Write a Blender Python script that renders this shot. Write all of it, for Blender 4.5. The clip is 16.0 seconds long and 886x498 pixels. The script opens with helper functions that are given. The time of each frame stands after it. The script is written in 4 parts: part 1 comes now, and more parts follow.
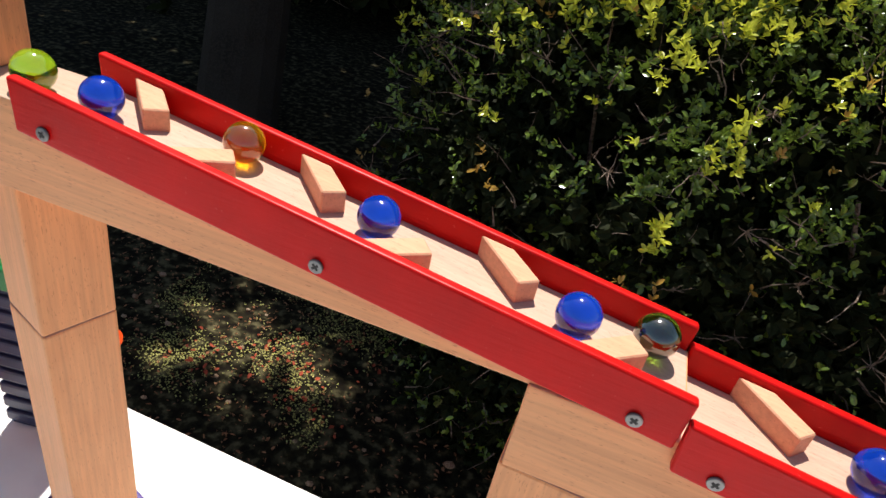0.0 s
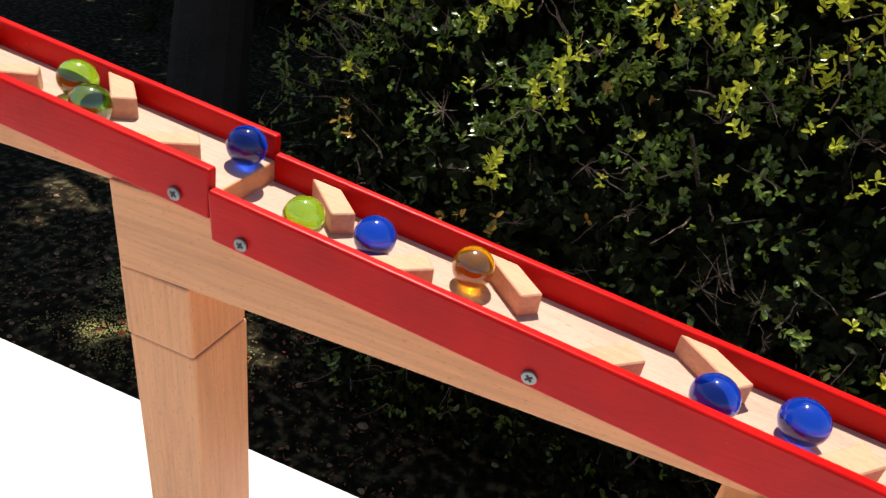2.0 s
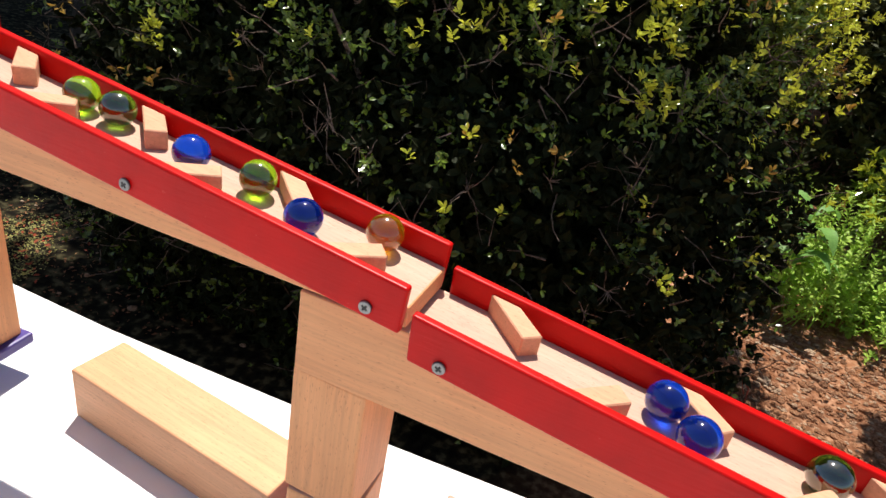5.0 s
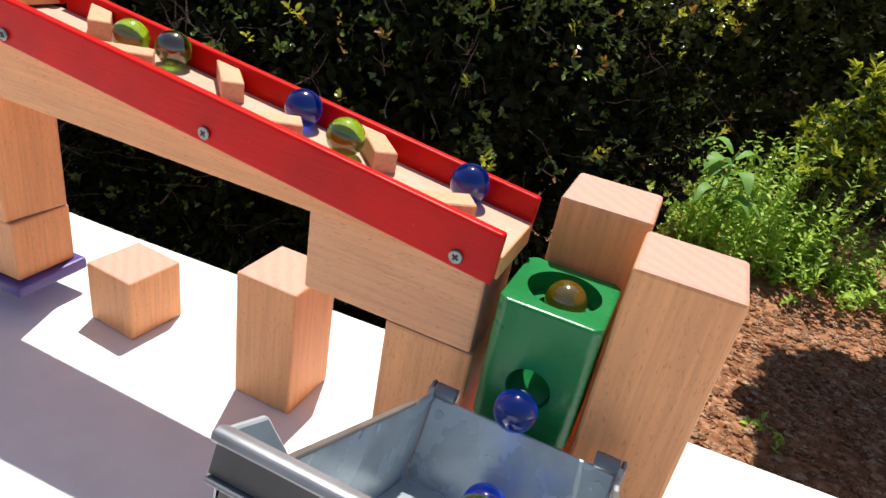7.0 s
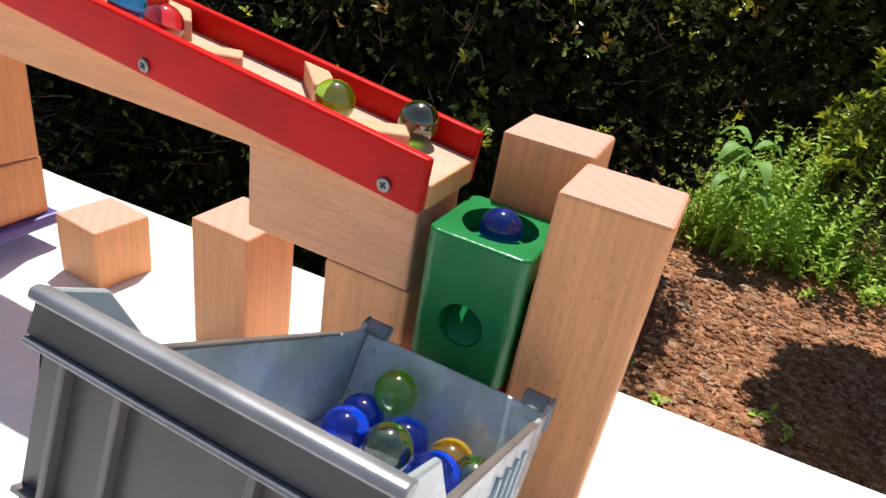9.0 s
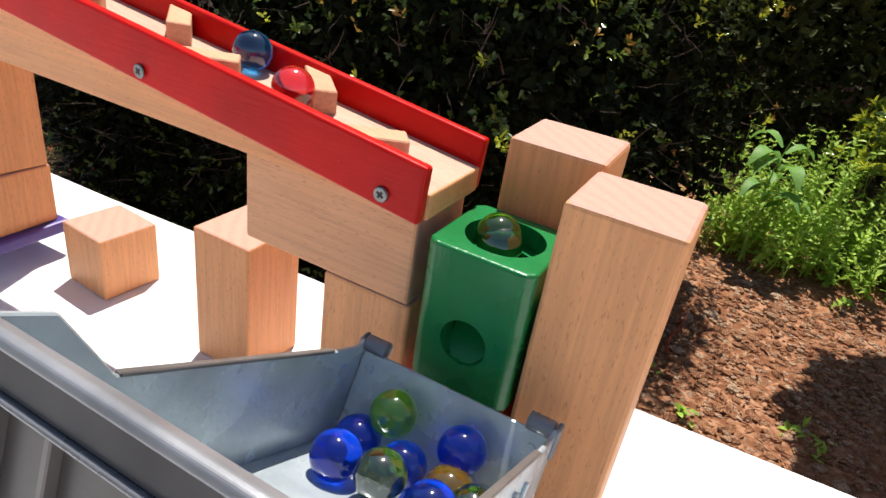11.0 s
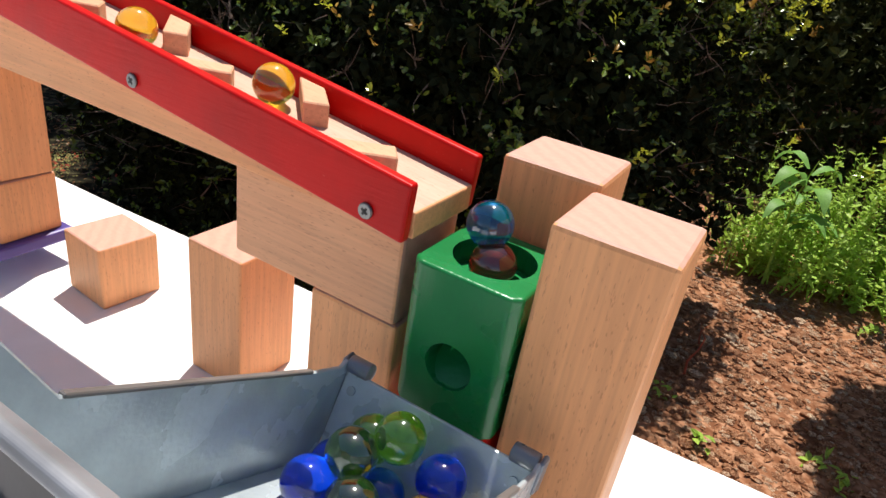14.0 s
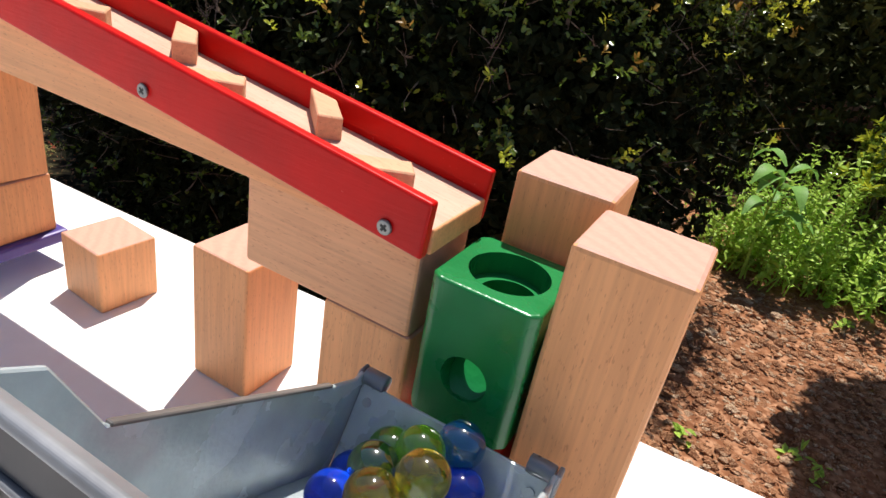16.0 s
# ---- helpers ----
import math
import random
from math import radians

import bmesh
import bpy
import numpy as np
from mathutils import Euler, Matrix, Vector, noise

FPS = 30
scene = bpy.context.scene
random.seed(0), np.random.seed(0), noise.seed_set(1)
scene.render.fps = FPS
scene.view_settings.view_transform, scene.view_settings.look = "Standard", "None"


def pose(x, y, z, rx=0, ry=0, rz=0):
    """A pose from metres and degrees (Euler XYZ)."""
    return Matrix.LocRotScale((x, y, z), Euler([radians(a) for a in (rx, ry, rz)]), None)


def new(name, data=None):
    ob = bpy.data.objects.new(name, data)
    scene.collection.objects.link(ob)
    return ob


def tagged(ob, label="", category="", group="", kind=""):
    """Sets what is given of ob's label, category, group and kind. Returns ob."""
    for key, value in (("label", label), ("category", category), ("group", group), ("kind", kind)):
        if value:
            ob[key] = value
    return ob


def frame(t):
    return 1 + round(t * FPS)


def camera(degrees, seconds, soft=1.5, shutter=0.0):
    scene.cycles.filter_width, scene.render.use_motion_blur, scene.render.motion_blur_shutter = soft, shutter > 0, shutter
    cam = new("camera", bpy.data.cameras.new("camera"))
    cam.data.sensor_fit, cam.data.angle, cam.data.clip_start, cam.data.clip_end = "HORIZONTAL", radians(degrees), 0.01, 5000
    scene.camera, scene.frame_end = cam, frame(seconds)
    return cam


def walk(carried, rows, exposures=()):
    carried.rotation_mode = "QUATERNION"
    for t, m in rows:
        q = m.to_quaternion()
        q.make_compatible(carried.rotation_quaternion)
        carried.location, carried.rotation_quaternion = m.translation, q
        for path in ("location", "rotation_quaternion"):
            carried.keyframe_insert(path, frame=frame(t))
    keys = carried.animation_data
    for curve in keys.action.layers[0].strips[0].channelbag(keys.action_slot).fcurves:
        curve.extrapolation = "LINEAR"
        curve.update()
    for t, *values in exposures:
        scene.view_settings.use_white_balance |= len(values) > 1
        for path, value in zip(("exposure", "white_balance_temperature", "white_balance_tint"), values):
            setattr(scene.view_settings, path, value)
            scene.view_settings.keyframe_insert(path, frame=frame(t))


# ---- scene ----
cam = camera(69.20, 16.0)
ROWS = [
    (0.0, -0.0342, -0.1529, 0.3801, 58.09, -10.18, 19.67),
    (0.5, -0.0057, -0.1548, 0.3787, 58.90, -10.37, 19.66),
    (1.0, 0.0127, -0.1547, 0.3778, 59.00, -10.66, 17.98),
    (1.5, 0.0737, -0.1591, 0.3621, 59.86, -8.66, 18.14),
    (2.0, 0.1450, -0.1605, 0.3557, 59.87, -7.95, 20.60),
    (2.5, 0.2102, -0.1652, 0.3375, 61.45, -9.71, 22.30),
    (2.8, 0.2388, -0.1736, 0.3332, 62.04, -9.95, 21.92),
    (3.0, 0.2652, -0.1720, 0.3337, 61.93, -9.28, 23.03),
    (3.5, 0.3355, -0.1846, 0.3248, 63.37, -10.19, 24.11),
    (4.0, 0.4114, -0.1957, 0.3237, 64.03, -10.35, 22.18),
    (4.5, 0.4856, -0.1833, 0.3137, 62.55, -10.66, 20.75),
    (5.0, 0.5666, -0.1767, 0.3018, 61.73, -9.84, 22.36),
    (5.2, 0.6034, -0.1779, 0.2984, 61.24, -9.20, 22.32),
    (7.3, 0.8143, -0.1846, 0.2267, 62.33, -9.39, 25.45),
    (7.5, 0.8249, -0.1843, 0.2232, 62.25, -9.27, 26.08),
    (8.0, 0.8344, -0.1786, 0.2146, 62.05, -9.11, 26.42),
    (8.5, 0.8339, -0.1768, 0.2147, 61.85, -9.05, 26.65),
    (9.0, 0.8320, -0.1740, 0.2160, 61.82, -9.03, 27.07),
    (11.5, 0.8358, -0.1552, 0.2130, 62.02, -7.90, 29.96),
    (12.0, 0.8377, -0.1510, 0.2124, 62.22, -7.97, 30.72),
    (12.5, 0.8381, -0.1482, 0.2124, 62.47, -8.38, 31.29),
    (13.0, 0.8385, -0.1472, 0.2138, 62.48, -8.40, 31.58),
    (13.5, 0.8391, -0.1461, 0.2143, 62.57, -8.39, 31.69),
    (14.0, 0.8401, -0.1470, 0.2137, 62.79, -8.44, 31.67),
    (14.5, 0.8404, -0.1492, 0.2135, 62.74, -8.53, 31.75),
    (15.0, 0.8363, -0.1522, 0.2162, 62.52, -8.68, 31.47),
    (15.5, 0.8320, -0.1517, 0.2184, 62.28, -8.93, 31.36),
    (16.0, 0.8283, -0.1535, 0.2204, 62.18, -9.56, 30.01),
]
walk(cam, [(t, pose(x, y, z, rx, ry, rz)) for t, x, y, z, rx, ry, rz in ROWS])
# ---- end of camera ----
# ---- light ----
world = bpy.data.worlds.new("world")
scene.world = world
world.use_nodes = True
wn = world.node_tree
sky = wn.nodes.new("ShaderNodeTexSky")
sky.sky_type, sky.sun_disc = "NISHITA", False
SUN_WAY = Vector((0.15, -0.39, -1.0)).normalized()
sky.sun_elevation = math.asin(-SUN_WAY.z)
sky.sun_rotation = math.atan2(-SUN_WAY.x, -SUN_WAY.y)
wn.links.new(sky.outputs[0], wn.nodes["Background"].inputs[0])
wn.nodes["Background"].inputs[1].default_value = 0.084
sun = new("sun", bpy.data.lights.new("sun", "SUN"))
sun.data.energy, sun.data.angle, sun.data.color = 4.9, radians(0.55), (1.0, 0.945, 0.88)
sun.matrix_world = Matrix.Translation((0, 1, 4)) @ SUN_WAY.to_track_quat("-Z", "Y").to_matrix().to_4x4()
scene.view_settings.exposure = 0.42


# ---- materials ----
def nodes_of(name):
    m = bpy.data.materials.new(name)
    m.use_nodes = True
    t = m.node_tree
    return m, t, t.nodes["Principled BSDF"]


def node(t, kind, ins=None, operation="", bands_direction="", blend_type=""):
    n = t.nodes.new(kind)
    if operation:
        n.operation = operation
    if bands_direction:
        n.wave_type, n.bands_direction = "BANDS", bands_direction
    if blend_type:
        n.data_type, n.blend_type = "RGBA", blend_type
    for k, v in (ins or {}).items():
        if isinstance(v, bpy.types.NodeSocket):
            t.links.new(v, n.inputs[k])
        else:
            n.inputs[k].default_value = v
    return n


def ramp_node(t, fac, stops):
    r = node(t, "ShaderNodeValToRGB", {"Fac": fac})
    el = r.color_ramp.elements
    while len(el) < len(stops):
        el.new(0.5)
    for e, (p, c) in zip(el, stops):
        e.position, e.color = p, (*c, 1)
    return r.outputs["Color"]


def mix(t, fac, a, b, mode="MIX"):
    m = node(t, "ShaderNodeMix", blend_type=mode)
    for i, v in ((0, fac), (6, a), (7, b)):
        if isinstance(v, bpy.types.NodeSocket):
            t.links.new(v, m.inputs[i])
        else:
            m.inputs[i].default_value = v if i == 0 else (*v, 1)
    return m.outputs[2]


def spread(t, scale, loc=0.0):
    """Object coordinates, shifted for each object by its random number, stretched by scale."""
    co = node(t, "ShaderNodeTexCoord").outputs["Object"]
    rnd = node(t, "ShaderNodeObjectInfo").outputs["Random"]
    off = node(t, "ShaderNodeMath", {0: rnd, 1: 7.3}, operation="MULTIPLY").outputs[0]
    add = node(t, "ShaderNodeVectorMath", {0: co, 1: off}, operation="ADD").outputs[0]
    return node(t, "ShaderNodeMapping", {"Vector": add, "Scale": scale, "Location": (loc, loc, loc)}).outputs[0]


def bump(t, bsdf, height, strength, dist):
    b = node(t, "ShaderNodeBump", {"Height": height, "Strength": strength, "Distance": dist})
    t.links.new(b.outputs[0], bsdf.inputs["Normal"])


def beech(name, axis, base, tone=1.0):
    """Steamed beech, grain along the given axis: broad bands, fine grain and short dark flecks."""
    m, t, b = nodes_of(name)
    st = [220.0, 220.0, 220.0]
    st[axis] = 9.0
    fl = [1900.0, 1900.0, 1900.0]
    fl[axis] = 330.0
    bd = [60.0, 60.0, 60.0]
    bd[axis] = 5.0
    grain = node(t, "ShaderNodeTexNoise", {"Vector": spread(t, st), "Scale": 3.0, "Detail": 5.0}).outputs[0]
    band = node(t, "ShaderNodeTexNoise", {"Vector": spread(t, bd, 3.1), "Scale": 1.3, "Detail": 2.0}).outputs[0]
    fleck = node(t, "ShaderNodeTexNoise", {"Vector": spread(t, fl, 1.7), "Scale": 1.0, "Detail": 1.0}).outputs[0]
    patch = node(t, "ShaderNodeTexNoise", {"Vector": spread(t, (40, 40, 40), 5.0), "Scale": 1.0, "Detail": 3.0}).outputs[0]
    c0 = tuple(v * 0.86 * tone for v in base)
    c1 = tuple(min(1, v * 1.07 * tone) for v in base)
    col = ramp_node(t, grain, [(0.32, c0), (0.66, c1)])
    col = mix(t, 0.16, col, ramp_node(t, band, [(0.35, tuple(v * 0.62 for v in base)), (0.62, tuple(min(1, v * 1.2) for v in base))]))
    col = mix(t, 0.15, col, ramp_node(t, patch, [(0.35, (base[0] * 0.9, base[1] * 0.72, base[2] * 0.6)), (0.6, base)]))
    fm = ramp_node(t, fleck, [(0.655, (0, 0, 0)), (0.71, (1, 1, 1))])
    col = mix(t, node(t, "ShaderNodeMath", {0: fm, 1: 0.42}, operation="MULTIPLY").outputs[0], col, (base[0] * 0.48, base[1] * 0.36, base[2] * 0.28))
    t.links.new(col, b.inputs["Base Color"])
    b.inputs["Roughness"].default_value = 0.52
    b.inputs["Specular IOR Level"].default_value = 0.25
    h = node(t, "ShaderNodeMath", {0: grain, 1: fm}, operation="SUBTRACT").outputs[0]
    bump(t, b, h, 0.25, 0.0003)
    return m


def end_grain(name, base):
    """Cut end: growth rings as wide arcs."""
    m, t, b = nodes_of(name)
    v = spread(t, (1, 1, 1))
    w = node(t, "ShaderNodeTexWave", {"Vector": v, "Scale": 70.0, "Distortion": 9.0, "Detail": 2.0, "Detail Scale": 0.4}, bands_direction="DIAGONAL").outputs[1]
    n = node(t, "ShaderNodeTexNoise", {"Vector": v, "Scale": 600.0, "Detail": 4.0}).outputs[0]
    col = ramp_node(t, w, [(0.1, tuple(x * 0.94 for x in base)), (0.75, tuple(x * 1.04 for x in base))])
    col = mix(t, 0.25, col, ramp_node(t, n, [(0.35, tuple(x * 0.75 for x in base)), (0.65, base)]))
    t.links.new(col, b.inputs["Base Color"])
    b.inputs["Roughness"].default_value = 0.65
    bump(t, b, n, 0.2, 0.0003)
    return m


def paint(name, base, axis=0, rough=0.32, grain=0.35, wear=None, gloss=0.22, dent=0.0):
    """Glossy paint on wood: the grain shows through as fine relief; slight unevenness and worn specks."""
    m, t, b = nodes_of(name)
    st = [420.0, 420.0, 420.0]
    st[axis] = 45.0
    g = node(t, "ShaderNodeTexNoise", {"Vector": spread(t, st), "Scale": 1.6, "Detail": 4.0}).outputs[0]
    big = node(t, "ShaderNodeTexNoise", {"Vector": spread(t, (30, 30, 30), 2.0), "Scale": 1.0, "Detail": 4.0}).outputs[0]
    col = ramp_node(t, big, [(0.3, tuple(x * 0.78 for x in base)), (0.7, tuple(min(1, x * 1.1) for x in base))])
    sp = node(t, "ShaderNodeTexNoise", {"Vector": spread(t, (520, 520, 520), 4.0), "Scale": 1.0, "Detail": 2.0}).outputs[0]
    col = mix(t, node(t, "ShaderNodeMath", {0: ramp_node(t, sp, [(0.72, (0, 0, 0)), (0.78, (1, 1, 1))]), 1: 0.5}, operation="MULTIPLY").outputs[0], col, wear or tuple(min(1, x * 1.4 + 0.06) for x in base))
    t.links.new(col, b.inputs["Base Color"])
    r = node(t, "ShaderNodeMapRange", {"Value": big, "To Min": rough - 0.08, "To Max": rough + 0.12}).outputs[0]
    t.links.new(r, b.inputs["Roughness"])
    b.inputs["Specular IOR Level"].default_value = gloss
    lump = node(t, "ShaderNodeTexNoise", {"Vector": spread(t, (170, 170, 90), 6.0), "Scale": 1.0, "Detail": 3.0}).outputs[0]
    h = node(t, "ShaderNodeMath", {0: lump, 1: dent, 2: g}, operation="MULTIPLY_ADD").outputs[0]
    bump(t, b, h, grain, 0.0004)
    return m


def plastic(name, base, rough=0.3, metal=0.0, fine=900.0, strength=0.06, scuff=0.2):
    m, t, b = nodes_of(name)
    n = node(t, "ShaderNodeTexNoise", {"Vector": spread(t, (1, 1, 1)), "Scale": fine, "Detail": 3.0}).outputs[0]
    big = node(t, "ShaderNodeTexNoise", {"Vector": spread(t, (45, 45, 45), 2.0), "Scale": 1.0, "Detail": 5.0}).outputs[0]
    col = ramp_node(t, big, [(0.3, tuple(x * (1 - scuff) for x in base)), (0.7, tuple(min(1, x * (1 + scuff * 0.6)) for x in base))])
    t.links.new(col, b.inputs["Base Color"])
    b.inputs["Metallic"].default_value = metal
    r = node(t, "ShaderNodeMapRange", {"Value": big, "To Min": rough - 0.07, "To Max": rough + 0.12}).outputs[0]
    t.links.new(r, b.inputs["Roughness"])
    bump(t, b, n, strength, 0.0004)
    return m


def marble_glass(name, base, coat=0.6, clear=0.84):
    """Coloured solid glass with a faint lustre on its skin."""
    m, t, b = nodes_of(name)
    n = node(t, "ShaderNodeTexNoise", {"Vector": spread(t, (90, 90, 90)), "Scale": 1.2, "Detail": 3.0, "Distortion": 1.5}).outputs[0]
    col = ramp_node(t, n, [(0.3, tuple(x * 0.85 for x in base)), (0.7, tuple(min(1, x * 1.1) for x in base))])
    t.links.new(col, b.inputs["Base Color"])
    b.inputs["Transmission Weight"].default_value = clear
    b.inputs["IOR"].default_value = 1.5
    b.inputs["Roughness"].default_value = 0.015
    b.inputs["Coat Weight"].default_value = coat
    b.inputs["Coat Roughness"].default_value = 0.08
    b.inputs["Coat IOR"].default_value = 1.6 + 0.6 * coat
    return m


def leaf_mat(name, dark, light, rough=0.38, trans=0.25, gloss=0.5):
    m, t, b = nodes_of(name)
    rnd = node(t, "ShaderNodeNewGeometry").outputs["Random Per Island"]
    co = node(t, "ShaderNodeTexCoord").outputs["Object"]
    n = node(t, "ShaderNodeTexNoise", {"Vector": co, "Scale": 9.0, "Detail": 3.0}).outputs[0]
    s = node(t, "ShaderNodeMath", {0: rnd, 1: 0.65}, operation="MULTIPLY").outputs[0]
    s = node(t, "ShaderNodeMath", {0: s, 1: n, 2: 0.45}, operation="MULTIPLY_ADD").outputs[0]
    s2 = node(t, "ShaderNodeMath", {0: n, 1: 0.5, 2: s}, operation="MULTIPLY_ADD").outputs[0]
    col = ramp_node(t, s2, [(0.25, dark), (0.62, tuple((a + c) / 2 for a, c in zip(dark, light))), (0.92, light)])
    fine = node(t, "ShaderNodeTexNoise", {"Vector": co, "Scale": 320.0, "Detail": 2.0}).outputs[0]
    col = mix(t, 0.25, col, ramp_node(t, fine, [(0.35, tuple(x * 0.6 for x in dark)), (0.65, light)]))
    t.links.new(col, b.inputs["Base Color"])
    b.inputs["Roughness"].default_value = rough
    b.inputs["Specular IOR Level"].default_value = gloss
    tr = node(t, "ShaderNodeBsdfTranslucent")
    t.links.new(col, tr.inputs["Color"])
    ms = node(t, "ShaderNodeMixShader", {0: trans})
    t.links.new(b.outputs[0], ms.inputs[1])
    t.links.new(tr.outputs[0], ms.inputs[2])
    t.links.new(ms.outputs[0], t.nodes["Material Output"].inputs[0])
    bump(t, b, fine, 0.15, 0.001)
    return m


def earth(name, a, b_, c, scale=1.0, rough=0.95, left_shade=False):
    m, t, b = nodes_of(name)
    co = node(t, "ShaderNodeTexCoord").outputs["Object"]
    n1 = node(t, "ShaderNodeTexNoise", {"Vector": co, "Scale": 2.2 * scale, "Detail": 6.0}).outputs[0]
    n2 = node(t, "ShaderNodeTexNoise", {"Vector": co, "Scale": 60.0 * scale, "Detail": 6.0}).outputs[0]
    n3 = node(t, "ShaderNodeTexVoronoi", {"Vector": co, "Scale": 120.0 * scale})
    col = ramp_node(t, n1, [(0.35, a), (0.65, b_)])
    col = mix(t, ramp_node(t, n2, [(0.45, (0, 0, 0)), (0.62, (1, 1, 1))]), col, c)
    col = mix(t, 0.45, col, ramp_node(t, n3.outputs["Distance"], [(0.1, (0.75, 0.72, 0.70)), (0.7, (0.34, 0.32, 0.30))]), "SOFT_LIGHT")
    # near-black towards low x paints the ground's shade; the paler flecks are mossy
    if left_shade:
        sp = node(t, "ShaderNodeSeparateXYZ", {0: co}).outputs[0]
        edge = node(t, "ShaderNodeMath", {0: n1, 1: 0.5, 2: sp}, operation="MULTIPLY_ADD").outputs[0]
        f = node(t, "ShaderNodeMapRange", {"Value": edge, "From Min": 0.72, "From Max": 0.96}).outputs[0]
        shade_moss = ramp_node(t, n2, [(0.38, (0.008, 0.006, 0.004)), (0.52, (0.021, 0.018, 0.009)), (0.68, (0.11, 0.095, 0.048))])
        col = mix(t, f, shade_moss, col)
    t.links.new(col, b.inputs["Base Color"])
    b.inputs["Roughness"].default_value = rough
    b.inputs["Specular IOR Level"].default_value = 0.08
    bump(t, b, n2, 0.5, 0.005)
    return m


BEECH = (0.85, 0.400, 0.178)
PALE = (0.61, 0.405, 0.295)
wood_z = beech("beech upright", 2, BEECH)
wood_x = beech("beech lengthwise", 0, (0.77, 0.390, 0.205))
wood_pale = beech("pale beech", 0, PALE)
wood_ramp = beech("beech ramp side", 0, (0.83, 0.395, 0.180))
wood_end = end_grain("beech end", (0.60, 0.320, 0.235))
wood_peg = beech("beech peg", 0, (0.73, 0.388, 0.228))
red_paint = paint("red paint", (0.62, 0.005, 0.004), 0, 0.36, 0.42, (0.75, 0.12, 0.10), 0.17, 0.6)
green_paint = paint("green lacquer", (0.008, 0.195, 0.048), 2, 0.26, 0.30, (0.02, 0.28, 0.09), 0.42, 2.6)
table_mat = plastic("white table", (0.88, 0.875, 0.87), 0.45, 0.0, 500, 0.03, 0.04)
steel = plastic("zinc screw", (0.24, 0.24, 0.235), 0.34, 0.85, 1500, 0.1, 0.35)
slot_mat = plastic("screw recess", (0.015, 0.015, 0.015), 0.6, 0.2)
purple = plastic("purple plastic", (0.07, 0.045, 0.22), 0.38)
navy = plastic("navy plastic", (0.02, 0.022, 0.07), 0.4)
orange = plastic("orange plastic", (0.75, 0.07, 0.01), 0.35)
grey_bed = plastic("silver plastic", (0.50, 0.565, 0.595), 0.24, 0.25, 620, 0.22, 0.3)
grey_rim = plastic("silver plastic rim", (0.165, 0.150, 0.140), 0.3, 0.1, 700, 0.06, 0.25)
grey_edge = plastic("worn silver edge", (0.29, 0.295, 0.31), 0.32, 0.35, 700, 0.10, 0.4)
grey_shaded = plastic("silver plastic painted as shaded", (0.120, 0.108, 0.100), 0.35, 0.05, 700, 0.06, 0.25)
grey_mid = plastic("silver hinge plastic", (0.235, 0.24, 0.255), 0.25, 0.2)
bark = earth("bark", (0.032, 0.026, 0.020), (0.055, 0.046, 0.036), (0.05, 0.04, 0.03), 3.0)
twig_mat = earth("twig bark", (0.14, 0.10, 0.075), (0.30, 0.235, 0.185), (0.07, 0.05, 0.035), 4.0)
hedge_leaf = leaf_mat("hedge leaf", (0.014, 0.032, 0.006), (0.17, 0.25, 0.035), 0.2, 0.22, 0.75)
young_leaf = leaf_mat("young hedge leaf", (0.06, 0.125, 0.014), (0.70, 0.72, 0.07), 0.22, 0.36)
# near-black stands in for the shade inside the hedge
inner_shade_leaf = leaf_mat("inner leaf with painted shade", (0.008, 0.012, 0.004), (0.022, 0.027, 0.009), 0.6, 0.03, 0.08)
weed_leaf = leaf_mat("weed leaf", (0.04, 0.125, 0.014), (0.50, 0.71, 0.12), 0.45, 0.36, 0.2)
broad_leaf = leaf_mat("broad weed leaf", (0.07, 0.19, 0.04), (0.24, 0.46, 0.11), 0.5, 0.3, 0.2)
red_leaf = leaf_mat("fallen red leaf", (0.16, 0.03, 0.015), (0.50, 0.10, 0.05), 0.6, 0.1, 0.1)
sunlit_moss_leaf = leaf_mat("ground cover leaf brightened for sun", (0.06, 0.08, 0.02), (0.50, 0.47, 0.15), 0.5, 0.15, 0.2)
# leaf colours of background shrubs and tree crowns, with shade painted in
painted_shade_leaf = leaf_mat("leaf with painted shade", (0.003, 0.005, 0.002), (0.034, 0.038, 0.012), 0.75, 0.05, 0.03)
shade_leaf = leaf_mat("shrub leaf with painted shade", (0.006, 0.010, 0.003), (0.085, 0.095, 0.03), 0.6, 0.1, 0.12)
bronze_leaf = leaf_mat("bronze leaf tip", (0.12, 0.06, 0.015), (0.50, 0.30, 0.05), 0.3, 0.3)
soil = earth("soil", (0.19, 0.080, 0.040), (0.32, 0.145, 0.072), (0.42, 0.225, 0.13), left_shade=True)
litter_mat = earth("litter", (0.30, 0.13, 0.065), (0.48, 0.26, 0.14), (0.17, 0.07, 0.035), 6.0)
clod_mat = earth("soil clod", (0.15, 0.064, 0.034), (0.30, 0.140, 0.072), (0.38, 0.21, 0.12), 7.0)
stone_mat = earth("pebble", (0.36, 0.23, 0.145), (0.56, 0.42, 0.29), (0.24, 0.135, 0.08), 8.0)


# ---- shape helpers ----
def part(name, bm, material, parent=None, label="", smooth=False):
    me = bpy.data.meshes.new(name)
    bmesh.ops.recalc_face_normals(bm, faces=bm.faces)
    bm.to_mesh(me)
    bm.free()
    for m in (material if isinstance(material, (list, tuple)) else [material]):
        me.materials.append(m)
    if smooth:
        for p in me.polygons:
            p.use_smooth = True
    ob = new(name, me)
    ob.parent = parent
    if label:
        tagged(ob, label)
    return ob


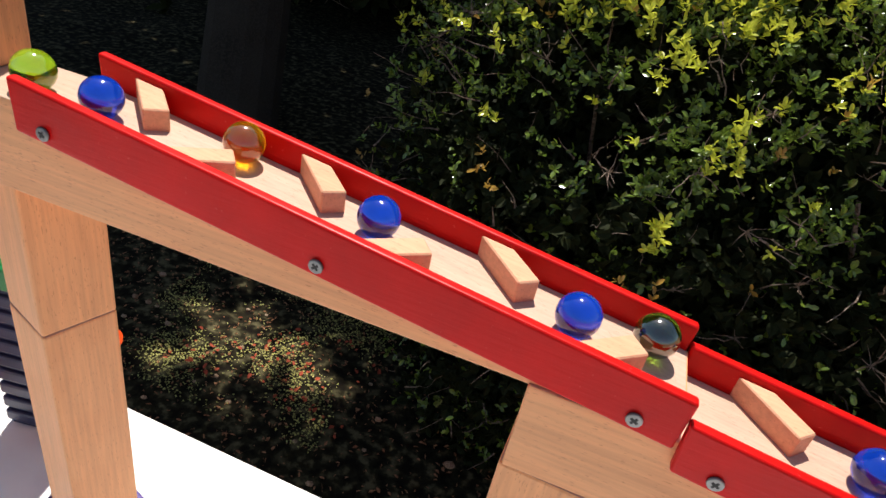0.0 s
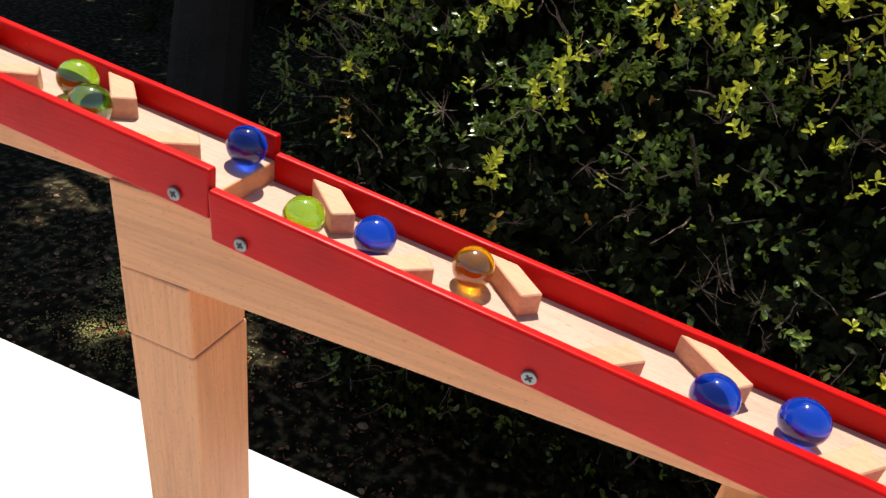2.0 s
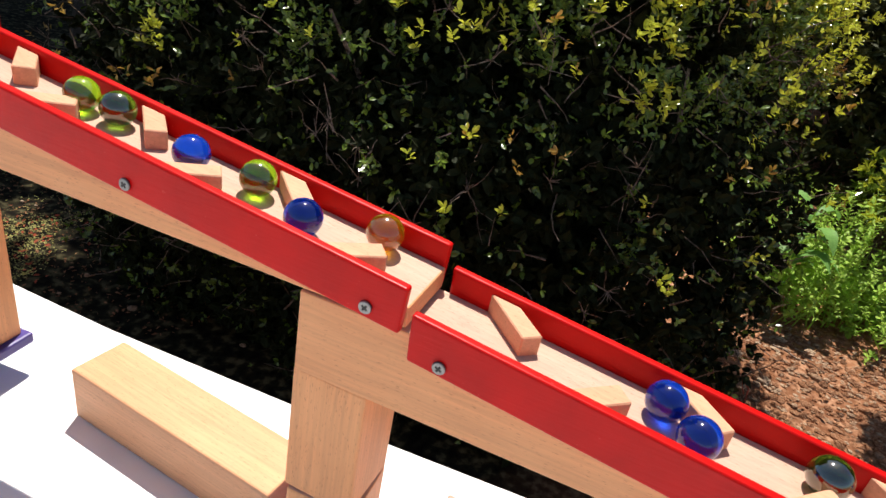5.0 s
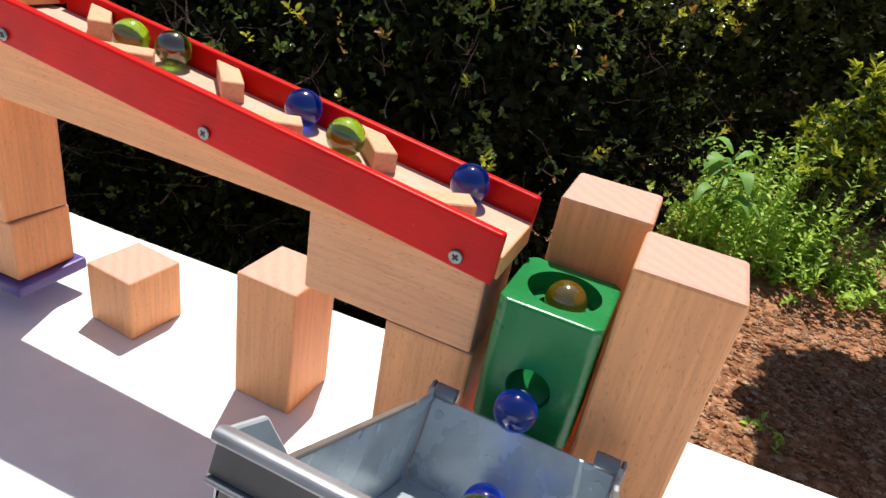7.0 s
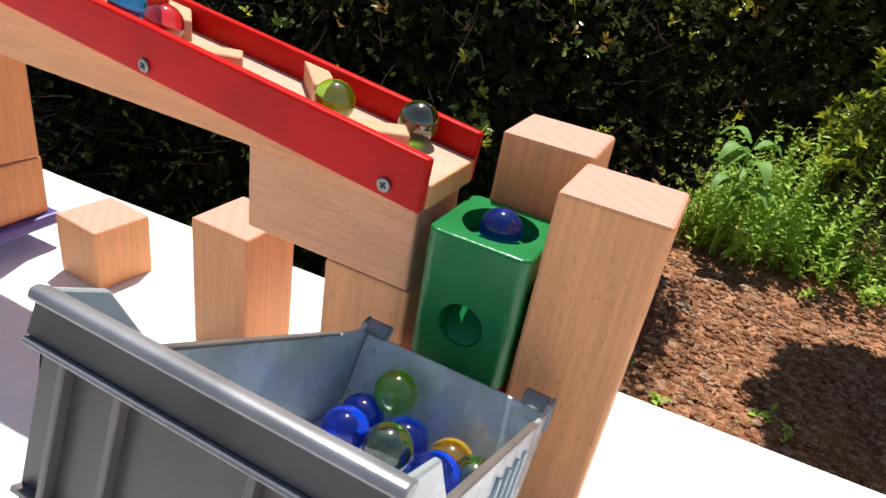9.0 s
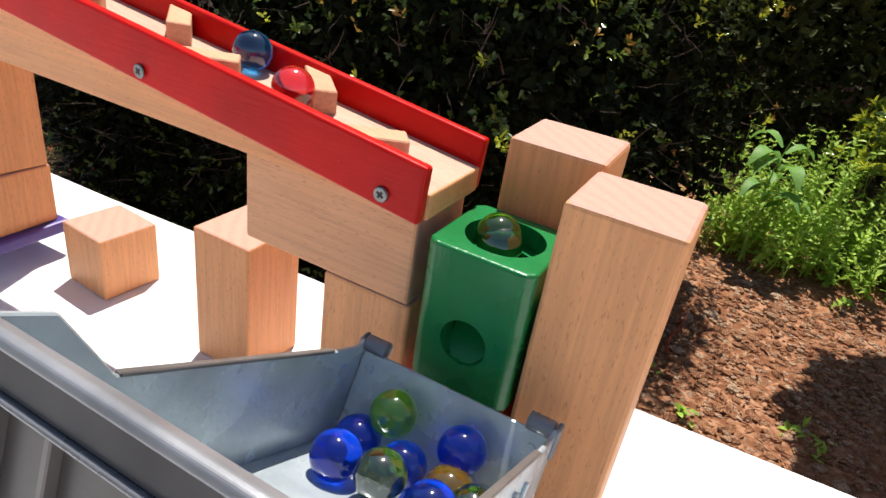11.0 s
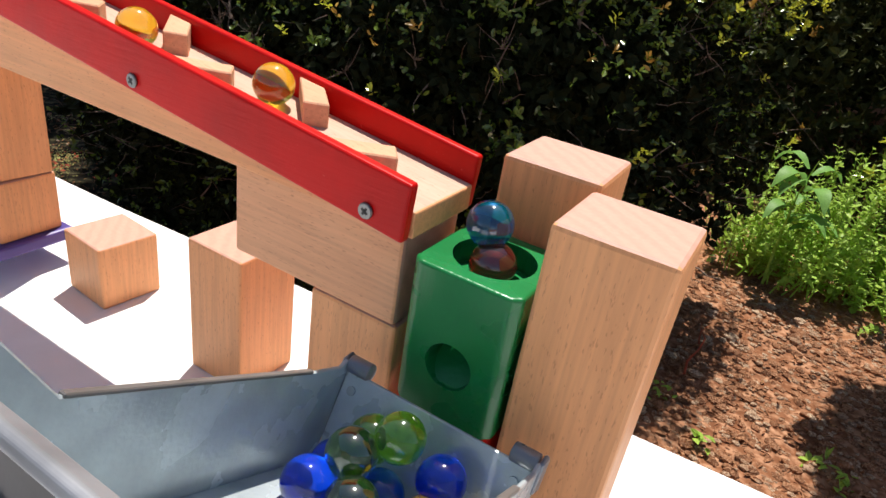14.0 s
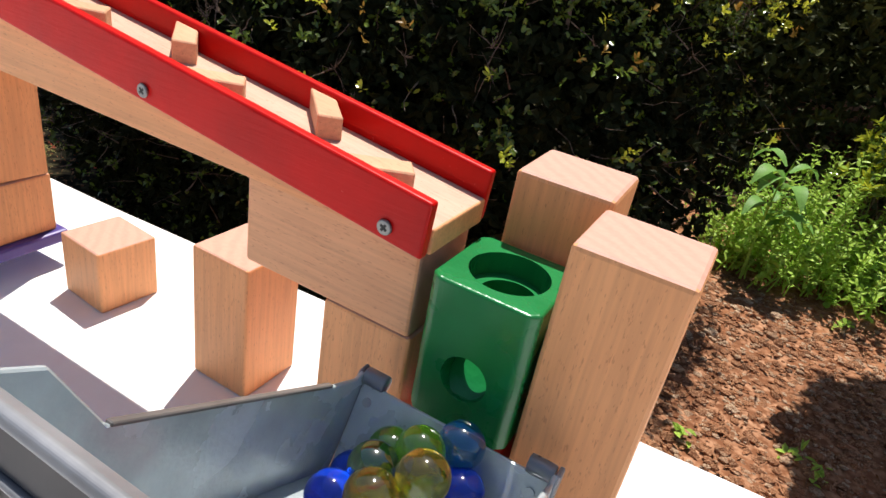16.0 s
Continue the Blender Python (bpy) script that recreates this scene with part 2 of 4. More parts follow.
def raw(name, verts, faces, material, parent=None, smooth=False):
    me = bpy.data.meshes.new(name)
    me.from_pydata(verts, [], faces)
    me.materials.append(material)
    if smooth:
        me.polygons.foreach_set("use_smooth", [True] * len(me.polygons))
    me.update()
    ob = new(name, me)
    ob.parent = parent
    return ob


def box(x0, x1, y0, y1, z0, z1, bevel=0.0, seg=2, bm=None):
    own = bmesh.new()
    bmesh.ops.create_cube(own, size=1)
    bmesh.ops.scale(own, vec=(x1 - x0, y1 - y0, z1 - z0), verts=own.verts)
    bmesh.ops.translate(own, vec=((x0 + x1) / 2, (y0 + y1) / 2, (z0 + z1) / 2), verts=own.verts)
    if bevel:
        bmesh.ops.bevel(own, geom=own.edges[:], offset=bevel, segments=seg, profile=0.5, affect="EDGES")
    return own if bm is None else join(bm, own)


def join(bm, other, m=None):
    if m is not None:
        bmesh.ops.transform(other, matrix=m, verts=other.verts)
    tmp = bpy.data.meshes.new("tmp")
    other.to_mesh(tmp)
    other.free()
    bm.from_mesh(tmp)
    bpy.data.meshes.remove(tmp)
    return bm


def prism(outline, y0, y1, bevel=0.0, axis="y", seg=2):
    """A flat outline of (a, b) pairs pulled along y (a, b = x, z), z (x, y) or x (y, z)."""
    bm = bmesh.new()
    put = {"y": lambda a, b, c: (a, c, b), "z": lambda a, b, c: (a, b, c), "x": lambda a, b, c: (c, a, b)}[axis]
    lo = [bm.verts.new(put(a, b, y0)) for a, b in outline]
    hi = [bm.verts.new(put(a, b, y1)) for a, b in outline]
    n = len(outline)
    bm.faces.new(lo)
    bm.faces.new(hi[::-1])
    for i in range(n):
        bm.faces.new((lo[i], hi[i], hi[(i + 1) % n], lo[(i + 1) % n]))
    bmesh.ops.recalc_face_normals(bm, faces=bm.faces)
    if bevel:
        bmesh.ops.bevel(bm, geom=bm.edges[:], offset=bevel, segments=seg, profile=0.5, affect="EDGES", clamp_overlap=True)
    return bm


def cylinder(r, h, seg=20, bevel=0.0, r2=None):
    bm = bmesh.new()
    bmesh.ops.create_cone(bm, cap_ends=True, segments=seg, radius1=r, radius2=r if r2 is None else r2, depth=h)
    if bevel:
        es = [e for e in bm.edges if abs(e.verts[0].co.z - e.verts[1].co.z) < 1e-6]
        bmesh.ops.bevel(bm, geom=es, offset=bevel, segments=2, profile=0.5, affect="EDGES")
    return bm


def thing(name, label, category, group="", at=(0, 0, 0), turn=0.0):
    e = new(name)
    e.empty_display_size = 0.01
    e.matrix_world = pose(*at, 0, 0, turn)
    return tagged(e, label, category, group)


# ---- ground, table ----
GROUND = -0.33


def ground_z(x, y):
    return GROUND + noise.noise((x * 5, y * 5, 0.3)) * 0.012 + noise.noise((x * 23, y * 23, 1.3)) * 0.005 + noise.noise((x * 70, y * 70, 2.3)) * 0.002


def build_ground():
    n = 120
    verts, faces = [], []
    xs = np.concatenate([np.linspace(-60, -2.2, 12)[:-1], np.linspace(-2.2, 3.2, n), np.linspace(3.2, 60, 12)[1:]])
    ys = np.concatenate([np.linspace(-60, -0.6, 8)[:-1], np.linspace(-0.6, 3.2, n), np.linspace(3.2, 90, 12)[1:]])
    for y in ys:
        for x in xs:
            verts.append((x, y, ground_z(x, y) if -2.3 < x < 3.3 and -0.7 < y < 3.3 else GROUND))
    w = len(xs)
    for j in range(len(ys) - 1):
        for i in range(w - 1):
            a = j * w + i
            faces.append((a, a + 1, a + 1 + w, a + w))
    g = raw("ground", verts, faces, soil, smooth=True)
    tagged(g, "brown bare soil with needles and small stones", "ground", kind="structure")


def build_table():
    tb = thing("table", "plain white table top in full sun", "table")
    out = [(-0.75, 0.120), (-0.30, 0.1085), (0.0, 0.1025), (0.25, 0.0990), (0.45, 0.1060), (0.70, 0.1220), (0.95, 0.1365), (1.7, 0.180), (1.7, -0.52), (-0.75, -0.52)]
    part("tabletop", prism(out, -0.022, 0.0, 0.0015, "z", 1), table_mat, tb)
    for x in (-0.68, 1.62):
        for y in (-0.46, 0.04):
            part("leg", box(x - 0.02, x + 0.02, y - 0.02, y + 0.02, GROUND, -0.0222, 0.002), table_mat, tb)


# ---- ramps ----
STEP = Vector((0.2462, -0.0009, -0.0374))
SHIFT = [Vector((0.0007, 0.0012, 0.0007)), Vector((-0.0005, 0.0006, 0.0009)), Vector((-0.001, -0.0014, 0.0003)), Vector((0.0008, -0.0004, -0.0019))]
Y0, Y1 = 0.0075, 0.0432           # deck between the rails
X_SHELF, X_DECK, X_END = -0.2815, -0.2350, 0.0113
Z_BASE, Z_TOP, Z_END = 0.2400, 0.2783, 0.2490
SLOPE = (Z_END - Z_TOP) / (X_END - X_DECK)
RAIL_TOP, RAIL_FALL = 0.2897, -0.1225


def deck_z(x):
    return Z_TOP if x < X_DECK else Z_TOP + SLOPE * (x - X_DECK)


def screw(parent, x, z):
    s = part("screw", cylinder(0.0027, 0.0012, 20, 0.0005), steel, parent, "zinc cross-head screw")
    s.matrix_basis = pose(x, 0.0024, z, 90, 0, 0)
    bm = box(-0.0014, 0.0014, -0.00045, 0.00045, 0.0004, 0.00068)
    box(-0.00045, 0.00045, -0.0014, 0.0014, 0.0004, 0.0007, 0, 1, bm)
    r = part("recess", bm, slot_mat, s)
    r.matrix_basis = pose(0, 0, 0, 0, 0, 25 + 37 * (x * 41 % 1))


def peg(parent, outline, x):
    """A slanting bar glued on the deck, sheared to the deck's slope."""
    bm = prism(outline, -0.0004, 0.0085, 0.0005, "z", 1)
    for v in bm.verts:
        v.co.z += deck_z(v.co.x)
    part("deflector", bm, wood_peg, parent, "pale slanting wooden deflector bar")


def build_ramp(n):
    o = STEP * n + SHIFT[n]
    r = thing("marble_ramp", "wedge-shaped beech marble ramp with red side rails", "marble ramp", "stepped marble ramps", tuple(o))
    out = [(X_SHELF, Z_BASE), (X_END, Z_BASE), (X_END, Z_END), (X_DECK, Z_TOP), (X_SHELF, Z_TOP)]
    bm = prism(out, Y0, Y1, 0.0007)
    me_faces = [f for f in bm.faces if f.normal.z > 0.9]
    for f in bm.faces:
        f.material_index = 1 if f in me_faces else 0
    part("body", bm, [wood_ramp, wood_pale], r)
    x0, x1 = -0.2338, X_END + 0.0002
    zt = lambda x: RAIL_TOP + RAIL_FALL * (x - x0)
    for y0, y1, lab in ((0.0030, Y0 - 0.0001, "glossy red front rail"), (Y1 + 0.0001, 0.0475, "glossy red rear rail")):
        hgt = 0.0202
        outl = [(x0 + 0.0008, zt(x0) - hgt), (x1 - 0.0012, zt(x1) - hgt), (x1, zt(x1) - 0.0006), (x0, zt(x0) - 0.0002)]
        part("side_rail", prism(outl, y0, y1, 0.0011, "y", 3), red_paint, r, lab)
    for i in range(3):
        screw(r, -0.2207 + 0.1083 * i + 0.0007 * (i - 1) ** 2, 0.2724 - 0.01315 * i)
        xr = -0.197 + 0.0735 * i
        peg(r, [(xr - 0.0190, Y1 - 0.0001), (xr, 0.0245), (xr + 0.0063, 0.0312), (xr - 0.0062, Y1 - 0.0001)], xr)
        xf = -0.1597 + 0.0747 * i
        peg(r, [(xf - 0.0180, Y0 + 0.0001), (xf - 0.0052, Y0 + 0.0001), (xf + 0.0060, 0.0186), (xf, 0.0256)], xf)
    return r


# ---- blocks ----
def block(name, label, x, y, z0, w, d, h, turn=0.0, grain="z", bevel=0.0013, group="", cat="building block"):
    bm = box(-w / 2, w / 2, -d / 2, d / 2, 0, h, bevel)
    ax = {"x": 0, "z": 2}[grain]
    for f in bm.faces:
        f.material_index = 1 if abs(f.normal[ax]) > 0.9 else 0
    ob = part(name, bm, [wood_z if grain == "z" else wood_x, wood_end], None)
    ob.matrix_world = pose(x, y, z0, 0, 0, turn)
    return tagged(ob, label, cat, group)


U = 0.0348


def purple_foot(x, y, top, turn):
    f = thing("block_stand", "purple plastic stand under a wooden column", "stand", "column stands", (x, y, 0), turn)
    h = U / 2 + 0.0042
    part("plate", box(-h, h, -h, h, top - 0.0075, top, 0.0015), purple, f)
    if top > 0.012:
        bm = join(bmesh.new(), cylinder(0.005, top - 0.0074, 20), pose(-0.013, 0.013, (top - 0.0074) / 2))
        part("foot", bm, purple, f)


def build_columns():
    def base(n):
        return Z_BASE + STEP.z * n + SHIFT[n].z
    # first column, turned a little
    zt = base(0)
    purple_foot(-0.2600, 0.0346, 0.0085, -19)
    block("wooden_block", "long upright beech block, second in a column", -0.2600, 0.0346, 0.0085, U, U, 0.1514, -19, group="column blocks")
    block("wooden_block", "upright beech block under the first ramp", -0.2600, 0.0348, 0.1601, U, U, zt - 0.1601, -20, group="column blocks")
    zt = base(1)
    purple_foot(-0.0188, 0.0247, 0.0275, -2)
    block("wooden_block", "long upright beech block on a purple stand", -0.0185, 0.0250, 0.0275, U, U, 0.1408, -2, group="column blocks")
    block("wooden_block", "small beech cube on top of a column", -0.0190, 0.0245, 0.1685, U, U, zt - 0.1685, -2, group="column blocks")
    zt = base(2)
    purple_foot(0.2275, 0.0225, 0.0275, 4)
    block("wooden_block", "long upright beech block on a purple stand", 0.2275, 0.0225, 0.0275, U, U, zt - 0.0275, 4, group="column blocks")
    zt = base(3)
    purple_foot(0.4755, 0.0225, 0.0217, 2)
    block("wooden_block", "small beech cube low in a column", 0.4755, 0.0225, 0.0217, U, U, 0.0345, 2, group="column blocks")
    block("wooden_block", "upright beech block on top of a column", 0.4745, 0.0227, 0.0564, U, U, zt - 0.0564, -2, group="column blocks")


def build_end():
    top = Z_BASE + STEP.z * 3 + SHIFT[3].z
    block("wooden_block", "lying beech block under the last ramp's low end", 0.7085, 0.0252, 0.0897, 0.0752, U, top - 0.0897, 0, "x", group="end blocks")
    block("wooden_block", "upright beech block carrying the lying block", 0.7285, 0.0252, 0.0, U + 0.003, U, 0.0896, 0, group="end blocks")
    block("wooden_block", "tall square beech post beside the green block", 0.8094, 0.0228, 0.0, 0.0355, U, 0.1470, 0.5, group="end posts", bevel=0.0016)
    block("wooden_block", "tall square beech post behind the green block", 0.7750, 0.0625, 0.0, 0.0355, U, 0.1474, 1, group="end posts", bevel=0.0016)
    block("wooden_block", "small loose beech cube standing on the table", 0.5390, 0.0405, 0.0, U - 0.001, U - 0.001, 0.0364, -4)
    block("wooden_block", "upright double beech block standing on the table", 0.6405, 0.0405, 0.0, U - 0.001, U, 0.0713, 0)
    block("wooden_block", "upright double beech block standing loose on the table", 0.1218, 0.0238, 0.0, U, U, 0.0735, 0.5)
    block("wooden_block", "long beech block lying flat on the table", 0.3745, 0.0362, 0.0, 0.1465, U, 0.0354, -6.4, "x")
    # start of the run
    block("wooden_block", "upright beech block standing on the first ramp's shelf", -0.2755, 0.0270, Z_TOP + 0.0008, 0.022, 0.034, 0.055, 4)


def build_green():
    """The green block: a wide cup in its top, a round hole through its front, both cut right in."""
    g = thing("funnel_block", "glossy green painted wooden block with a cup and a round hole", "marble block", at=(0.7713, 0.0215, 0.0680))
    w, d, h = 0.0375, 0.0385, 0.0538
    a, b, c = w / 2, d / 2, 0.0029
    out = [(-a + c, -b), (a - c, -b), (a, -b + c), (a, b - c), (a - c, b), (-a + c, b), (-a, b - c), (-a, -b + c)]
    body = part("body", prism(out, 0, h, 0.0011, "z", 3), green_paint, g)
    def cut(bm):
        c = part("cutter", bm, green_paint)
        c.matrix_world = g.matrix_world
        return c
    cups = [cut(join(bmesh.new(), cylinder(0.0137, 0.0164, 40), pose(0.0005, 0.0, h))),
            cut(join(bmesh.new(), cylinder(0.0098, 0.05, 32), pose(0.0015, 0.000, h - 0.02))),
            cut(join(bmesh.new(), cylinder(0.0084, 0.032, 36), pose(0.0, -0.010, 0.0213, 90, 0, 0)))]
    bpy.context.view_layer.update()
    for c in cups:
        md = body.modifiers.new("cut", "BOOLEAN")
        md.object, md.operation, md.solver = c, "DIFFERENCE", "EXACT"
    dg = bpy.context.evaluated_depsgraph_get()
    me = bpy.data.meshes.new_from_object(body.evaluated_get(dg))
    body.modifiers.clear()
    body.data = me
    for c in cups:
        bpy.data.objects.remove(c)
    # added slope, shaped to catch sun through the cup as a lit patch
    part("chute", prism([(0.0085, 0.0345), (-0.0178, 0.0136), (-0.0178, 0.0095), (0.0085, 0.0095)], -0.0080, 0.0082, 0.0003, "x", 1), green_paint, g, "green slope added inside the hole to catch sunlight")
    r = block("wooden_block", "red painted block under the green funnel block", 0.7713, 0.0255, 0.0, 0.034, 0.032, 0.0679)
    r.data.materials.clear()
    r.data.materials.append(red_paint)
    for p in r.data.polygons:
        p.material_index = 0


# ---- toy truck's tipping bed ----
BED_TILT = 27.4
BED = pose(0.7748, -0.006, 0.077, -BED_TILT, 0, 0)   # local: -y along the bed, z out of it
BW = 0.0358


def build_bed():
    b = thing("toy_truck_bed", "raised silver-grey plastic tipper bed of a toy truck", "toy truck")
    b.matrix_world = BED
    th = 0.0016
    depth = -0.033
    for s in (-1, 1):
        x0, x1 = (s * BW, s * (BW - th)) if s < 0 else (s * (BW - th), s * BW)
        out = [(0.0, 0.0), (-0.0035, 0.0035), (-0.0065, 0.0010), (-0.0215, 0.0), (-0.1036, 0.0), (-0.1205, 0.0131), (-0.1330, 0.0131), (-0.1330, 0.0037), (-0.1300, 0.0037), (-0.121, depth), (-0.002, depth)]
        part("side_wall", prism(out, x0, x1, 0.0004, "x", 1), grey_bed, b)
        part("top_edge", box(x0 - 0.0003, x1 + 0.0003, -0.1030, -0.0220, -0.0005, 0.0007, 0.0003, 1), grey_rim, b, "darker grey top edge of the side wall")
        # outer ribs
        for y in (-0.030, -0.040, -0.050, -0.060, -0.080):
            part("rib", box(min(s * BW, s * (BW + 0.0012)), max(s * BW, s * (BW + 0.0012)), y - 0.0007, y + 0.0007, depth + 0.004, -0.006, 0.0003, 1), grey_bed, b)
        # hinge barrel
        bm = join(bmesh.new(), cylinder(0.0031, 0.0085, 20, 0.0005), pose(s * (BW - 0.0055), -0.001, 0.0022, 0, 90, 0))
        part("hinge", bm, grey_mid, b, "round hinge barrel of the tailgate", True)
        bm = prism([(0.0026, -0.006), (-0.0042, -0.006), (-0.0038, 0.0035), (0.0, 0.0056), (0.0022, 0.004)], s * BW - 0.0008, s * BW + 0.0008, 0.0005, "x", 1)
        part("hinge_ear", bm, grey_mid, b)
        bm = join(bmesh.new(), cylinder(0.0016, 0.0006, 18), pose(s * (BW - 0.006), -0.0030, -0.0055, 90, 0, 0))
        part("pin_mark", bm, grey_bed, b)
    part("tailgate", box(-BW + th + 0.0002, BW - th - 0.0002, -0.0026, -0.0008, depth, 0.0002, 0.0004, 1), grey_bed, b)
    part("floor", box(-BW + th, BW - th, -0.121, -0.0028, depth - 0.0005, depth + 0.0015, 0.0003, 1), grey_bed, b)
    # headboard: thin upright plate, a band with raised edges, ribs below
    part("headboard", prism([(-0.1313, 0.0125), (-0.1326, 0.0125), (-0.1326, 0.0042), (-0.1288, 0.0030), (-0.1215, depth), (-0.1196, depth), (-0.1268, 0.0030), (-0.1313, 0.0042)], -BW + th, BW - th, 0.0003, "x", 1), grey_bed, b)
    part("head_rim", prism([(-0.1310, 0.0130), (-0.1340, 0.0134), (-0.1352, 0.0126), (-0.1352, 0.0110), (-0.1344, 0.0104), (-0.1314, 0.0106)], -BW - 0.0006, BW + 0.0006, 0.0006, "x", 3), grey_edge, b, "scratched silver rim along the headboard")
    # outer band, panel and ribs: darker copies of the bed plastic, painting their shade
    part("head_band", prism([(-0.1327, 0.0117), (-0.1340, 0.0117), (-0.1336, 0.0046), (-0.1327, 0.0046)], -BW + 0.0002, BW - 0.0002, 0.0003, "x", 1), grey_rim, b)
    part("head_lip", prism([(-0.1326, 0.0045), (-0.1346, 0.0045), (-0.1346, 0.0033), (-0.1300, 0.0033)], -BW + 0.0006, BW - 0.0006, 0.0004, "x", 2), grey_mid, b)
    part("outer_panel", prism([(-0.1290, 0.0032), (-0.1310, 0.0032), (-0.1242, depth), (-0.1218, depth)], -BW + 0.0018, BW - 0.0018, 0.0003, "x", 1), grey_shaded, b)
    for x in (-BW + 0.0095, -0.0135, 0.0135, BW - 0.0095):
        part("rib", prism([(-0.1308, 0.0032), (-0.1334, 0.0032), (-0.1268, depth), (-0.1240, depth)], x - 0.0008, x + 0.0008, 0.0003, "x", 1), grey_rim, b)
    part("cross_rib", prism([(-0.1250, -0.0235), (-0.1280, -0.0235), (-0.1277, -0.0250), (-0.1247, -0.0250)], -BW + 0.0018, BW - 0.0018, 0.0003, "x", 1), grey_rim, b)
    # the truck's frame under the bed
    ch = part("chassis", box(-0.026, 0.026, -0.092, -0.012, -0.0768, -0.0300, 0.002), navy, b)
    ch.matrix_basis = pose(0, 0, 0, BED_TILT, 0, 0) @ pose(0, 0, -0.0005)


# ---- the start of the run: toys behind the first column ----
def build_start_toys():
    s = thing("ribbed_toy_case", "dark navy ribbed plastic toy with a green top", "toy", at=(-0.3395, 0.084, 0), turn=10)
    for i in range(9):
        part("rib", box(-0.0228, 0.0228, -0.0205, 0.0205, 0.004 + i * 0.0125, 0.0135 + i * 0.0125, 0.0018), navy, s)
    part("core", box(-0.0205, 0.0205, -0.018, 0.018, 0, 0.1170), navy, s)
    part("cap", box(-0.0228, 0.0228, -0.0205, 0.0205, 0.1171, 0.134, 0.002), green_paint, s, "green cap")
    o = thing("toy_cup", "bright orange plastic toy cup upside down on a block", "toy cup", at=(-0.2840, 0.0705, 0.0985))
    bm = bmesh.new()
    rings = [(0.0152, 0.0), (0.0156, 0.0016), (0.0140, 0.0030), (0.0128, 0.0042), (0.0112, 0.0300), (0.0106, 0.0312), (0.0085, 0.0315)]
    last = None
    for r, z in rings:
        ring = [bm.verts.new((r * math.cos(k * math.pi / 14), r * math.sin(k * math.pi / 14), z)) for k in range(28)]
        if last:
            for k in range(28):
                bm.faces.new((last[k], last[(k + 1) % 28], ring[(k + 1) % 28], ring[k]))
        else:
            bm.faces.new(ring[::-1])
        last = ring
    bm.faces.new(last)
    part("cup", bm, orange, o)
    block("wooden_block", "upright beech block carrying an orange cup", -0.2902, 0.0655, 0, 0.024, 0.024, 0.0984, 6)


# ---- plants ----
rng = np.random.default_rng(7)
LEAF_V = np.array([(0, 0, 0), (0.5, 0.28, 0.10), (0.5, 0.62, 0.10), (0, 1.0, -0.02), (-0.5, 0.62, 0.10), (-0.5, 0.28, 0.10), (0, 0.45, -0.02)], float)
LEAF_F = [(0, 1, 6), (1, 2, 6), (2, 3, 6), (3, 4, 6), (4, 5, 6), (5, 0, 6)]


OVAL_V = np.array([(0, 0, 0), (0.36, 0.24, 0.05), (0.52, 0.58, 0.06), (0.33, 0.88, 0.02), (0, 1.0, -0.05), (-0.33, 0.88, 0.02), (-0.52, 0.58, 0.06), (-0.36, 0.24, 0.05), (0, 0.55, 0.0)], float)
OVAL_F = [(0, 1, 8), (1, 2, 8), (2, 3, 8), (3, 4, 8), (4, 5, 8), (5, 6, 8), (6, 7, 8), (7, 0, 8)]


def leaves(name, pos, way, up, length, width, material, parent, oval=False):
    """Folded leaves, pointed or oval, one mesh: base, direction and upper side given for each."""
    way = way / np.linalg.norm(way, axis=1, keepdims=True)
    side = np.cross(way, up)
    side /= np.linalg.norm(side, axis=1, keepdims=True) + 1e-9
    upv = np.cross(side, way)
    lv, lf = (OVAL_V, OVAL_F) if oval else (LEAF_V, LEAF_F)
    v = pos[:, None] + side[:, None] * (lv[None, :, 0:1] * width[:, None, None]) + way[:, None] * (lv[None, :, 1:2] * length[:, None, None]) + upv[:, None] * (lv[None, :, 2:3] * length[:, None, None])
    k = len(lv)
    f = (np.array(lf)[None] + (np.arange(len(pos)) * k)[:, None, None]).reshape(-1, 3)
    return raw(name, v.reshape(-1, 3).tolist(), f.tolist(), material, parent)


def twigs(name, starts, ends, r0, material, parent, bend=0.15, sides=4, steps=4):
    verts, faces = [], []
    for a, b, r in zip(starts, ends, r0):
        a, b = Vector(a), Vector(b)
        d = b - a
        s = d.orthogonal().normalized()
        q = d.cross(s).normalized()
        w = Vector(rng.normal(0, bend, 3)) * d.length
        base = len(verts)
        for i in range(steps + 1):
            u = i / steps
            c = a + d * u + w * (u * (1 - u)) + Vector(rng.normal(0, 0.02, 3)) * d.length * (0 < i < steps)
            rr = r * (1 - 0.75 * u)
            for j in range(sides):
                th = 2 * math.pi * j / sides
                verts.append(tuple(c + (s * math.cos(th) + q * math.sin(th)) * rr))
        for i in range(steps):
            for j in range(sides):
                faces.append((base + i * sides + j, base + i * sides + (j + 1) % sides, base + (i + 1) * sides + (j + 1) % sides, base + (i + 1) * sides + j))
    return raw(name, verts, faces, material, parent)


